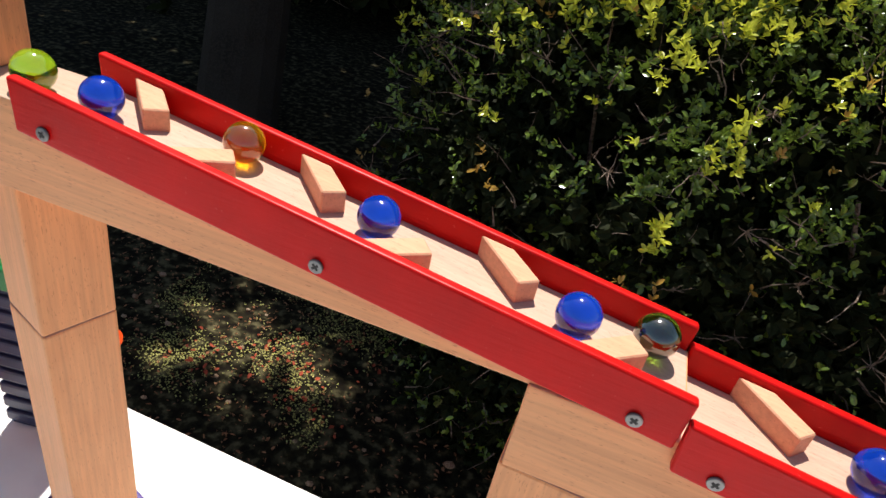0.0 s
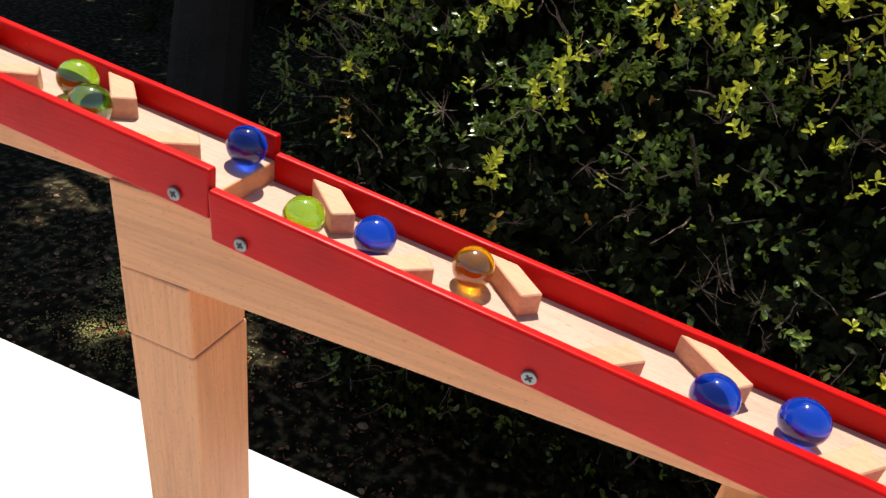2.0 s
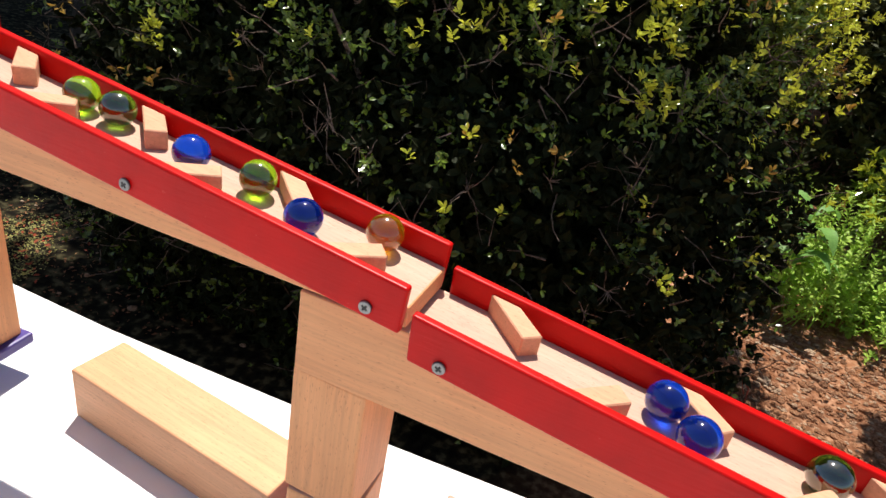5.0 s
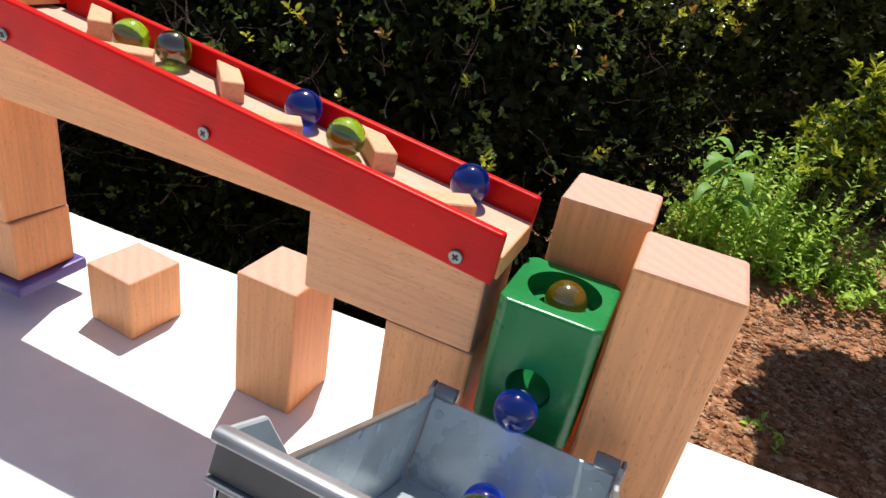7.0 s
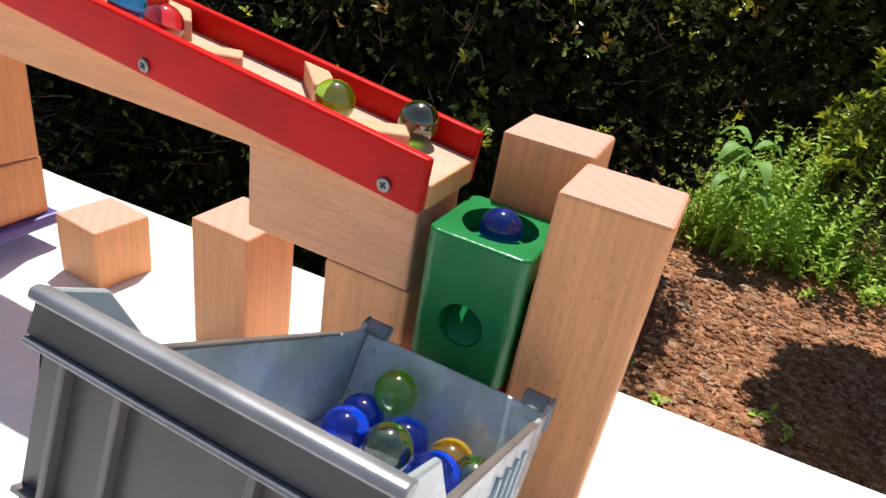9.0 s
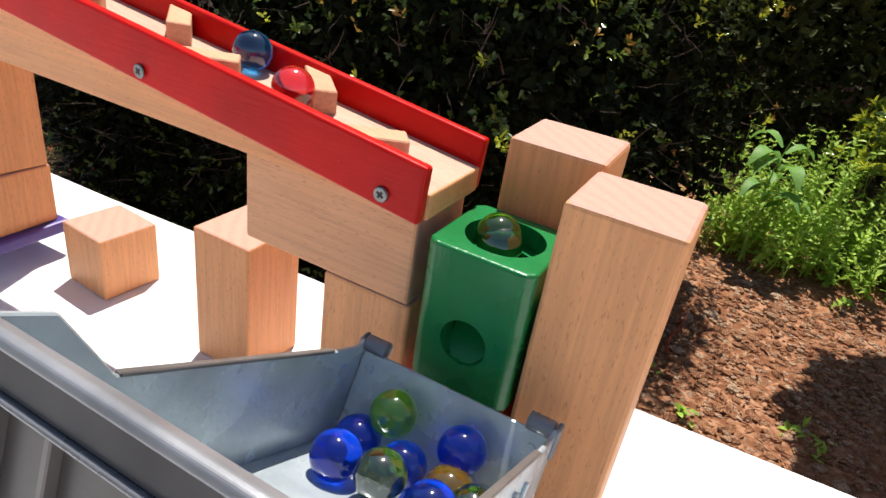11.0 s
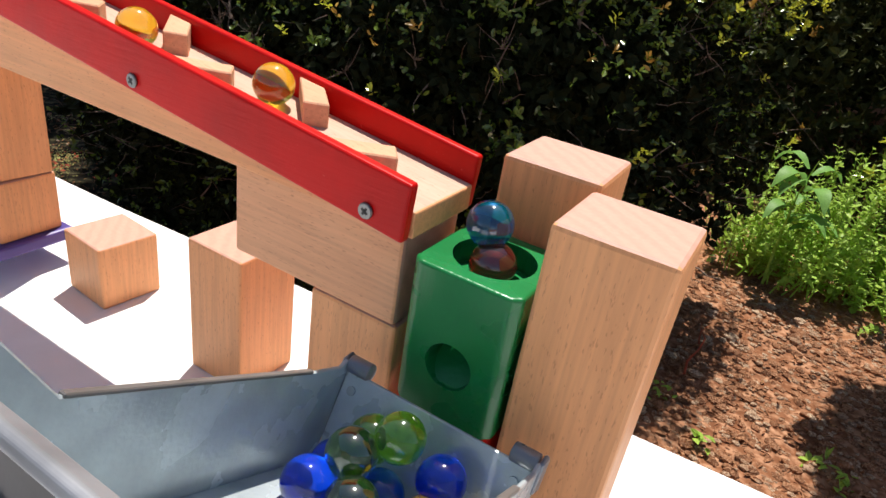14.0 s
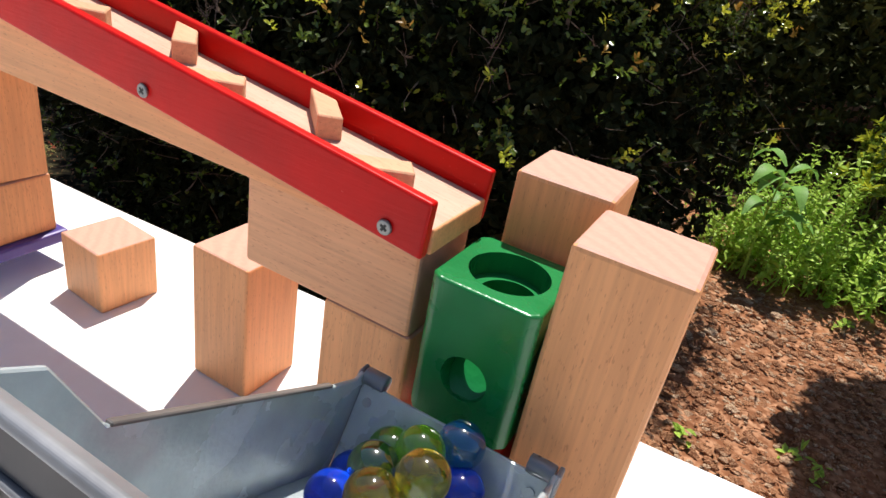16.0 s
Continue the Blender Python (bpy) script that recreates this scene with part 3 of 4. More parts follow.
def tufts(points, outward, count, size):
    """Whorls of leaves round shoot tips: base points, directions, uppers, lengths."""
    n = len(points)
    p = np.repeat(points, count, axis=0)
    o = np.repeat(outward, count, axis=0)
    d = rng.normal(0, 1, (n * count, 3))
    d -= o * np.sum(d * o, axis=1, keepdims=True) * 0.8
    d /= np.linalg.norm(d, axis=1, keepdims=True)
    way = d * 0.85 + o * rng.uniform(0.25, 0.95, (n * count, 1))
    ln = size * rng.uniform(0.5, 1.4, n * count)
    pos = p - o * rng.uniform(0, 0.012, (n * count, 1))
    up = o * 0.7 + rng.normal(0, 0.6, (n * count, 3)) + np.array((0, 0, 0.5))
    return pos, way, up, ln


HC, HR = np.array((0.190, 1.08, -0.05)), np.array((0.590, 0.72, 0.64))


def hedge_surface(n, lo, hi, shell=(0.86, 1.0)):
    """Points on a long rounded, uneven hedge body between two heights."""
    out, nrm = [], []
    while len(out) < n:
        a = rng.uniform(-1, 1)
        th = rng.uniform(-0.6, math.pi / 2 + 0.35)
        r = (1 - abs(a) ** 4) ** 0.5
        u = np.array((a, -r * math.cos(th), r * math.sin(th)))
        p = HC + HR * u * rng.uniform(*shell)
        if not lo < p[2] < hi:
            continue
        p[0] += 0.065 * max(0.0, a) * min(1.0, max(0.0, (0.10 - p[2]) / 0.2))
        w = noise.noise(Vector((p[0] * 5.5, p[1] * 5.5, p[2] * 5.5)))
        w2 = noise.noise(Vector((p[0] * 14, p[1] * 14, p[2] * 14 + 9)))
        g = np.array((2 * a ** 3, u[1], u[2])) / HR
        g /= np.linalg.norm(g) + 1e-9
        out.append(p + g * (w * 0.055 + w2 * 0.036))
        nrm.append(g)
    return np.array(out), np.array(nrm)


def build_hedge():
    h = thing("hedge", "clipped evergreen hedge, dense leaves above and bare twigs below", "hedge", at=(0, 0, 0))

    def shoots(p, n, lift):
        o = n + np.array((0, -0.1, lift)) + rng.normal(0, 0.3, n.shape)
        return o / np.linalg.norm(o, axis=1, keepdims=True)

    def cover(p, low, high, scale):
        """Shoots stand in clusters with dark holes between, thinner towards the ground."""
        return np.array([noise.noise(Vector(q * scale)) + 0.5 * noise.noise(Vector(q * scale * 2.7)) > low - (low - high) * min(1, max(0, (q[2] - 0.11 + 0.05 * min(1, max(0, (q[0] - 0.38) / 0.25))) / 0.25)) for q in p])
    # grown dark glossy leaves
    p1, n1 = hedge_surface(24000, 0.0, 0.75, (0.88, 1.0))
    k = cover(p1, 0.50, -0.15, 15.0)
    p1, n1 = p1[k], n1[k]
    pos, way, up, ln = tufts(p1, shoots(p1, n1, 0.6), 8, 0.0076)
    tagged(leaves("leaves", pos, way, up, ln, ln * 0.47, hedge_leaf, h, True), "small glossy dark green leaves", kind="stuff")
    # young yellow-green tips
    p1, n1 = hedge_surface(25000, 0.0, 0.75, (0.975, 1.05))
    k = cover(p1, 0.80, -0.01, 27.0)
    p1, n1 = p1[k], n1[k]
    pos, way, up, ln = tufts(p1, shoots(p1, n1, 0.9), 8, 0.0076)
    tagged(leaves("young_leaves", pos, way, up, ln, ln * 0.42, young_leaf, h, True), "bright yellow-green young leaf tips", kind="stuff")
    p1, n1 = hedge_surface(1500, 0.0, 0.75, (0.99, 1.05))
    k = np.array([noise.noise(Vector(q * 12.0 + np.array((3.0, 0, 0)))) > 0.36 for q in p1])
    p1, n1 = p1[k], n1[k]
    pos, way, up, ln = tufts(p1, shoots(p1, n1, 0.9), 6, 0.0072)
    tagged(leaves("bronze_leaves", pos, way, up, ln, ln * 0.42, bronze_leaf, h, True), "reddish bronze young leaf tips", kind="stuff")
    p2, n2 = hedge_surface(1700, -0.30, 0.20, (0.86, 1.0))
    pos, way, up, ln = tufts(p2, shoots(p2, n2, 0.3), 4, 0.0076)
    tagged(leaves("lower_leaves", pos, way, up, ln, ln * 0.52, hedge_leaf, h, True), "sparse small leaves low in the hedge", kind="stuff")
    # leaves filling the hedge's inside, their near-black colour painting its shade
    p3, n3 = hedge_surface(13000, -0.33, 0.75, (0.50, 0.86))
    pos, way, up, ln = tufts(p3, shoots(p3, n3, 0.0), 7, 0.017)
    tagged(leaves("inner_leaves", pos, way, up, ln, ln * 0.55, inner_shade_leaf, h), "leaves inside the hedge, shade painted into their colour", kind="stuff")
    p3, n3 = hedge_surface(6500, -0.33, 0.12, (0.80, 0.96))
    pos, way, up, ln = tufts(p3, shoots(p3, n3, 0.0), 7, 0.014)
    tagged(leaves("low_inner_leaves", pos, way, up, ln, ln * 0.55, inner_shade_leaf, h), "leaves low in the hedge, shade painted into their colour", kind="stuff")
    m = 800
    p4, n4 = hedge_surface(m, -0.24, 0.40, (0.92, 1.02))
    st = p4 - n4 * rng.uniform(0.01, 0.05, (m, 1)) - np.array((0, 0, 0.01)) + rng.normal(0, 0.016, p4.shape)
    tagged(twigs("twig_layer", st, p4 + rng.normal(0, 0.012, p4.shape), rng.uniform(0.0005, 0.0014, m), twig_mat, h, 0.14), "thin bare grey-brown twigs", kind="stuff")
    # forked dead sprays low in the hedge
    p5, n5 = hedge_surface(46, -0.05, 0.26, (0.95, 1.0))
    st, en = [], []
    for q, g in zip(p5, n5):
        for _ in range(9):
            st.append(q)
            en.append(q + (g * 0.5 + rng.normal(0, 0.8, 3)) * rng.uniform(0.008, 0.024))
    tagged(twigs("spray_layer", st, en, rng.uniform(0.0005, 0.0010, len(st)), twig_mat, h, 0.12), "dead forked grey twigs", kind="stuff")
    n = 26
    a = np.column_stack([rng.uniform(-0.1, 0.55, n), rng.uniform(0.62, 0.95, n), np.full(n, GROUND)])
    b = a + np.column_stack([rng.normal(0, 0.07, n), rng.uniform(-0.2, 0.05, n), rng.uniform(0.3, 0.55, n)])
    tagged(twigs("stem_layer", a, b, rng.uniform(0.004, 0.010, n), twig_mat, h, 0.2, 6, 6), "bare woody stems", kind="stuff")


def blob_plant(name, label, cat, centre, radius, n, count, size, material, wide=0.45, stems=30, droop=0.3, tips=0):
    c, r = np.array(centre), np.array(radius)
    p = thing(name, label, cat, at=(centre[0], centre[1], GROUND))
    d = rng.normal(0, 1, (n, 3))
    d /= np.linalg.norm(d, axis=1, keepdims=True)
    d[:, 2] = np.abs(d[:, 2]) * 1.0 - 0.15
    off = d * r * rng.uniform(0.55, 1.05, (n, 1))
    w = np.array([noise.noise(Vector((c + q) * 13.0)) + 0.3 * noise.noise(Vector((c + q) * 40.0)) for q in off])
    off *= (1 + 0.75 * w)[:, None]
    loc = off + np.array((0, 0, c[2] - GROUND))
    o = d + np.array((0, 0, 0.6)) + rng.normal(0, droop, d.shape)
    o /= np.linalg.norm(o, axis=1, keepdims=True)
    pos, way, up, ln = tufts(loc, o, count, size)
    tagged(leaves("leaves", pos, way, up, ln, ln * wide, material, p), kind="stuff")
    if tips:
        pos, way, up, ln = tufts(loc[:tips] + o[:tips] * 0.012, o[:tips], count, size)
        tagged(leaves("young_leaves", pos, way, up, ln, ln * wide, young_leaf, p), "yellow-green young leaves", kind="stuff")
    k = rng.choice(n, min(stems, n), replace=False)
    base = np.column_stack([rng.normal(0, r[0] * 0.25, len(k)), rng.normal(0, r[1] * 0.25, len(k)), np.zeros(len(k))])
    tagged(twigs("stem_layer", base, loc[k], np.full(len(k), 0.0025), weed_leaf if material is weed_leaf else twig_mat, p, 0.12, 5, 5), kind="stuff")
    return p


def build_weeds():
    rows = [((0.87, 1.21, -0.27), (0.09, 0.07, 0.19)), ((0.97, 1.25, -0.26), (0.11, 0.08, 0.20)), ((1.07, 1.32, -0.26), (0.11, 0.09, 0.20)), ((1.20, 1.27, -0.29), (0.12, 0.08, 0.10)), ((0.92, 1.40, -0.25), (0.13, 0.10, 0.15)), ((0.86, 1.30, -0.26), (0.08, 0.09, 0.15)), ((1.03, 1.42, -0.25), (0.13, 0.10, 0.15)), ((1.11, 1.21, -0.31), (0.10, 0.05, 0.06))]
    for c, r in rows:
        w = thing("weed_clump", "bright green leafy weeds on the soil in sun", "weed", "weed clumps", at=(c[0], c[1], GROUND))
        n = 46
        base = np.column_stack([rng.normal(0, r[0] * 0.6, n), rng.normal(0, r[1] * 0.6, n), np.zeros(n)])
        tip = base * 1.25 + np.column_stack([rng.normal(0, 0.035, n), rng.normal(0, 0.035, n), (0.25 + 0.8 * rng.uniform(0, 1, n) ** 1.6) * (c[2] - GROUND + r[2])])
        tagged(twigs("stalk_layer", base, tip, np.full(n, 0.0016), weed_leaf, w, 0.10, 5, 4), kind="stuff")
        pos, way, ln = [], [], []
        for a, e in zip(base, tip):
            k = int(np.linalg.norm(e - a) / 0.0105)
            turn, big = rng.uniform(0, 6.28), rng.uniform(0.7, 1.3)
            for q in range(2, k + 2):
                u = min(1.0, q / (k + 1))
                for side in (0, math.pi):
                    th = turn + q * 1.57 + side + rng.normal(0, 0.5)
                    pos.append(a + (e - a) * u)
                    way.append((math.cos(th), math.sin(th), rng.uniform(-0.3, 0.9) + u * 0.3))
                    ln.append(rng.uniform(0.007, 0.021) * (1.15 - 0.5 * u) * big)
        pos, way, ln = np.array(pos), np.array(way), np.array(ln)
        tagged(leaves("leaves", pos, way, np.tile((0, 0.2, 1.0), (len(pos), 1)) + rng.normal(0, 0.3, pos.shape), ln, ln * rng.uniform(0.4, 0.7, len(ln)), weed_leaf, w, True), kind="stuff")
    # broad long leaves rising from the clumps
    w = thing("broad_leaf_weed", "tall weed with long broad pale green leaves", "weed", at=(0.875, 1.17, GROUND))
    n = 13
    th = rng.uniform(0, 2 * math.pi, n)
    hgt = np.linspace(0.12, 0.24, n)
    pos = np.column_stack([np.cos(th) * 0.006, np.sin(th) * 0.006, hgt])
    ln = rng.uniform(0.06, 0.10, n)
    for i in range(n):
        bm = bmesh.new()
        last = None
        for k in range(7):
            u = k / 6
            out, up = u * ln[i] * (1 - 0.15 * u), ln[i] * (0.75 * u - 0.85 * u * u) * (0.5 + hgt[i] * 3)
            half = ln[i] * 0.17 * math.sin(math.pi * min(1, u * 0.9 + 0.08)) + 0.0006
            row = [bm.verts.new((pos[i][0] + math.cos(th[i]) * out - math.sin(th[i]) * half * q, pos[i][1] + math.sin(th[i]) * out + math.cos(th[i]) * half * q, pos[i][2] + up + abs(q) * half * 0.35)) for q in (-1, 0, 1)]
            if last:
                for q in (0, 1):
                    bm.faces.new((last[q], last[q + 1], row[q + 1], row[q]))
            last = row
        part("leaf", bm, broad_leaf, w, "", True)
    twigs("stem", [(0, 0, 0)], [(0.006, 0, 0.26)], [0.004], weed_leaf, w, 0.02)
    blob_plant("shrub", "yellow-green leafed shrub beside the weeds", "shrub", (1.105, 1.43, -0.12), (0.115, 0.10, 0.21), 420, 7, 0.020, hedge_leaf, 0.34, 40, tips=150)
    for c in ((0.866, 0.593), (0.795, 0.652), (1.026, 0.634), (1.002, 0.656), (1.151, 1.357)):
        s = thing("seedling", "small green seedling on bare soil", "weed", "seedlings", at=(c[0], c[1], GROUND))
        n = 14
        d = rng.normal(0, 1, (n, 3))
        d[:, 2] = np.abs(d[:, 2]) * 0.6
        leaves("leaves", rng.normal(0, 0.008, (n, 3)) + np.array((0, 0, 0.008)), d, np.tile((0, 0, 1.0), (n, 1)), rng.uniform(0.009, 0.018, n), rng.uniform(0.004, 0.008, n), weed_leaf, s)


def build_dead_stem():
    d = thing("dead_stem", "thin dead reddish stem lying on bare soil", "twig", at=(0.816, 0.729, GROUND + 0.006))
    twigs("stem", [(0, 0, 0)], [(0.003, 0.131, 0.02)], [0.0022], red_leaf, d, 0.05, 6, 6)
    twigs("side_stem", [(0.002, 0.079, 0.012)], [(-0.008, 0.119, 0.028)], [0.0013], red_leaf, d, 0.05, 5, 4)


def build_tree():
    t = thing("tree", "tree with a grey trunk in deep shade", "tree", at=(-1.0, 1.25, GROUND))
    twigs("trunk", [(0, 0, 0)], [(-0.1, 0.35, 2.6)], [0.11], bark, t, 0.03, 14, 10)
    a = np.tile((-0.05, 0.2, 1.6), (9, 1)) + rng.normal(0, 0.15, (9, 3)) * (0.1, 0.1, 1)
    b = a + np.column_stack([rng.normal(-0.4, 0.6, 9), rng.normal(0.8, 0.6, 9), rng.uniform(0.3, 0.9, 9)])
    tagged(twigs("limb_layer", a, b, np.full(9, 0.03), bark, t, 0.15, 7, 6), kind="stuff")
    # unseen crown, laid out from the shade it must cast on the ground
    n = 11000
    hgt = rng.uniform(1.9, 2.8, n)
    gx, gy = rng.uniform(-2.6, -0.2, n), rng.uniform(0.2, 2.9, n)
    # ground spots kept open so the crown lets sun patches through
    spots = ((-0.525, 0.605, 0.035), (-0.485, 0.55, 0.05), (-0.475, 0.495, 0.045), (-0.575, 0.525, 0.016), (-0.535, 0.44, 0.010), (-0.40, 0.52, 0.02), (-0.355, 0.525, 0.03), (-0.30, 0.475, 0.03), (-0.575, 0.66, 0.02), (-0.95, 0.78, 0.08))
    def gap(a, c):
        w = noise.noise(Vector((a * 14.0, c * 14.0, 0.7)))
        return any(math.hypot(a - p, c - q) < r + 0.045 - 0.024 * w for p, q, r in spots)
    k = np.array([not gap(a, c) for a, c in zip(gx, gy)])
    loc = np.column_stack([gx - 0.15 * hgt + 1.0, gy + 0.39 * hgt - 1.25, hgt])[k]
    loc += rng.normal(0, 0.03, loc.shape)
    d = rng.normal(0, 1, loc.shape)
    d /= np.linalg.norm(d, axis=1, keepdims=True)
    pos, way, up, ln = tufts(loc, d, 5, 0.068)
    tagged(leaves("crown", pos, way, up, ln, ln * 0.5, painted_shade_leaf, t), kind="stuff")


def build_shade_tree():
    # out-of-view tree, added only to cast the shadow patch on the soil
    t = thing("tree", "unseen slender tree, added so its leafy bough shadows the soil", "tree", at=(2.3, 2.0, GROUND))
    twigs("trunk", [(0, 0, 0)], [(-0.1, 0.0, 2.0)], [0.05], bark, t, 0.03, 10, 8)
    twigs("bough", [(-0.04, 0, 0.9)], [(-1.14, -0.99, 0.80)], [0.022], bark, t, 0.06, 7, 8)
    n = 3000
    d = rng.normal(0, 1, (n, 3))
    d /= np.linalg.norm(d, axis=1, keepdims=True)
    loc = d * np.array((0.27, 0.26, 0.13)) * rng.uniform(0.3, 1.0, (n, 1)) + np.array((-1.14, -0.97, 0.80))
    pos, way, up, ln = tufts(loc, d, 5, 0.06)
    tagged(leaves("crown", pos, way, up, ln, ln * 0.5, painted_shade_leaf, t), kind="stuff")


def build_backdrop():
    """Woods behind hedge and weeds, their shade painted into near-black colours."""
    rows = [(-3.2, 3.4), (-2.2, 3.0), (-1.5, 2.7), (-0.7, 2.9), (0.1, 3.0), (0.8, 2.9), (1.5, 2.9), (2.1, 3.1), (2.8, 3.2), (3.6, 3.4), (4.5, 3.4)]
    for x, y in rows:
        blob_plant("woodland_shrub", "far woodland shrub with shade painted into its leaves", "shrub", (x, y, 0.0), (0.75, 0.5, 1.5), 800, 6, 0.075, painted_shade_leaf, 0.5, 12)
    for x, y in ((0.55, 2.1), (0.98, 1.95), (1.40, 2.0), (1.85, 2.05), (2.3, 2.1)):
        blob_plant("woodland_shrub", "woodland shrub behind the weeds, shade painted into its leaves", "shrub", (x, y, -0.22), (0.42, 0.3, 1.0), 1700, 6, 0.026, shade_leaf, 0.5, 12)
    # plain wall whose near-black colour stands for the woods' shade
    m, t, b = nodes_of("woods painted as shade")
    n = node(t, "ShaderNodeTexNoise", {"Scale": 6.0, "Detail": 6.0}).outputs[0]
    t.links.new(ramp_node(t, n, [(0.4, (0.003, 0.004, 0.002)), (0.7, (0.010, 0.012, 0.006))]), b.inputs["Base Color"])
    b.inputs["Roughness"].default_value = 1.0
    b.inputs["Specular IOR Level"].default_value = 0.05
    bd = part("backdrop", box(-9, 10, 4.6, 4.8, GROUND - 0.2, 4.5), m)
    tagged(bd, "plain wall painted near-black for shaded distant woodland", "backdrop", kind="structure")


def build_litter():
    """Needles, dead leaves and pebbles on the soil."""
    n = 9000
    x = np.concatenate([rng.uniform(0.75, 1.5, n // 2), rng.uniform(-1.0, 0.0, n // 2)])
    y = np.concatenate([rng.uniform(0.3, 1.3, n // 2), rng.uniform(0.3, 1.1, n // 2)])
    pos = np.column_stack([x, y, [ground_z(p, q) + 0.0025 for p, q in zip(x, y)]])
    way = rng.normal(0, 1, (len(x), 3)) * (1, 1, 0.15)
    ln = rng.uniform(0.004, 0.016, len(x)) * np.where(x < 0.3, 0.6, 1.0)
    up = np.tile((0, 0, 1.0), (len(x), 1)) + rng.normal(0, 0.15, (len(x), 3))
    tagged(leaves("leaf_litter", pos, way, up, ln, ln * rng.uniform(0.06, 0.5, len(x)), litter_mat, None), "dry brown leaf bits and needles on soil", "leaf litter", kind="stuff")
    # ground cover grows only around the sun patches; its pale colour brightens them
    for count, lo, hi, size, mat, nm, lab in ((240, (-0.56, 0.42), (-0.26, 0.60), 0.008, red_leaf, "fallen_leaves", "reddish fallen leaves on soil painted dark for shade"), (7500, (-0.66, 0.38), (-0.28, 0.70), 0.0034, sunlit_moss_leaf, "ground_cover", "tiny yellow-green ground cover plants, brightened for the sun patches")):
        p = np.column_stack([rng.uniform(lo[0], hi[0], count), rng.uniform(lo[1], hi[1], count), np.zeros(count)])
        p[:, 2] = [ground_z(a, c) + 0.004 for a, c in p[:, :2]]
        k = np.array([noise.noise(Vector(q * 11.0)) + rng.normal(0, 0.2) > 0.02 for q in p])
        p = p[k]
        w = rng.normal(0, 1, p.shape) * (1, 1, 0.3)
        ln = size * rng.uniform(0.6, 1.4, len(p))
        tagged(leaves(nm, p, w, np.tile((0, 0, 1.0), (len(p), 1)) + rng.normal(0, 0.2, p.shape), ln, ln * 0.55, mat, None), lab, "leaf litter", kind="stuff")
    verts, faces = [], []
    ico = bmesh.new()
    bmesh.ops.create_icosphere(ico, subdivisions=1, radius=1)
    iv = np.array([v.co[:] for v in ico.verts])
    ifc = np.array([[v.index for v in f.verts] for f in ico.faces])
    ico.free()
    m = 2600
    for i in range(m):
        left = i % 16 == 0
        c = [rng.uniform(-1.0, 0.1) if left else rng.uniform(0.75, 1.35), rng.uniform(0.3, 1.15)]
        c.append(ground_z(*c) + 0.001)
        s = rng.uniform(0.0015, 0.0052) * (1.9 if rng.random() > 0.96 else 1)
        q = iv * (1 + rng.normal(0, 0.13, (len(iv), 1))) * s * np.array((1.3, 1.0, 0.7)) + c
        faces += (ifc + len(verts)).tolist()
        verts += q.tolist()
    tagged(raw("pebbles", verts, faces, stone_mat), "small pale pebbles scattered on soil", "pebbles", kind="stuff")
    verts, faces = [], []
    for i in range(3000):
        c = [rng.uniform(0.75, 1.4), rng.uniform(0.3, 1.2)]
        c.append(ground_z(*c))
        q = iv * (1 + rng.normal(0, 0.22, (len(iv), 1))) * rng.uniform(0.002, 0.0085) * np.array((1.2, 1.0, 0.8)) + c
        faces += (ifc + len(verts)).tolist()
        verts += q.tolist()
    tagged(raw("soil_clods", verts, faces, clod_mat), "loose dark brown crumbs of soil", "soil", kind="stuff")


# ---- marbles ----
MR = 0.0077
BLUE, GREEN, OLIVE, AMBER, RED, TEAL, YELLOW, MOSS = [marble_glass(n, c, k, w) for n, c, k, w in (
    ("blue glass", (0.006, 0.080, 0.95), 0.35, 0.92), ("green glass", (0.35, 0.78, 0.035), 0.6, 0.965),
    ("dark green glass", (0.085, 0.18, 0.018), 1.0, 0.97), ("amber glass", (1.0, 0.52, 0.012), 0.7, 0.92), ("red glass", (0.74, 0.045, 0.06), 0.6, 0.95),
    ("teal glass", (0.02, 0.24, 0.66), 0.6, 0.95), ("yellow glass", (0.92, 0.66, 0.06), 0.5, 0.97), ("mid green glass", (0.13, 0.31, 0.025), 0.9, 0.98))]


def marble(material, colour):
    bm = bmesh.new()
    bmesh.ops.create_uvsphere(bm, u_segments=40, v_segments=20, radius=MR)
    ob = part("marble", bm, material, None, "", True)
    return tagged(ob, "clear " + colour + " glass marble", "marble", "glass marbles")


def ramp_point(x, y):
    """Centre of a marble that lies on the run at x."""
    n = 0
    for k in range(1, 4):
        if x > X_END + STEP.x * (k - 1) + SHIFT[k - 1].x:
            n = k
    o = STEP * n + SHIFT[n]
    lx = x - o.x
    return (x, min(max(y, Y0 + MR + o.y), Y1 - MR + o.y), deck_z(lx) + o.z + MR * 1.006)


def weave(x):
    """Side to side way between the deflectors."""
    n = 0
    for k in range(1, 4):
        if x > X_END + STEP.x * (k - 1):
            n = k
    lx = x - STEP.x * n
    return 0.0254 + 0.0095 * math.cos((lx + 0.1585) / 0.0742 * 2 * math.pi)


CUP = (0.7718, 0.0215, 0.1218)
HOLE = (0.7713, 0.000, 0.0893)


def bed_point(u, w, x):
    p = BED @ Vector((x, -u, -0.0315 + MR + w))
    return tuple(p)


def build_start_board():
    block("wooden_block", "long beech board level with the first ramp", -0.3535, 0.0254, Z_TOP - 0.0352 + SHIFT[0].z, 0.143, 0.0352, 0.0352, 0, "x", 0.0012)
    block("wooden_block", "tall upright beech block under a board", -0.395, 0.0254, 0, U, U, Z_TOP - 0.0353 + SHIFT[0].z, 0)


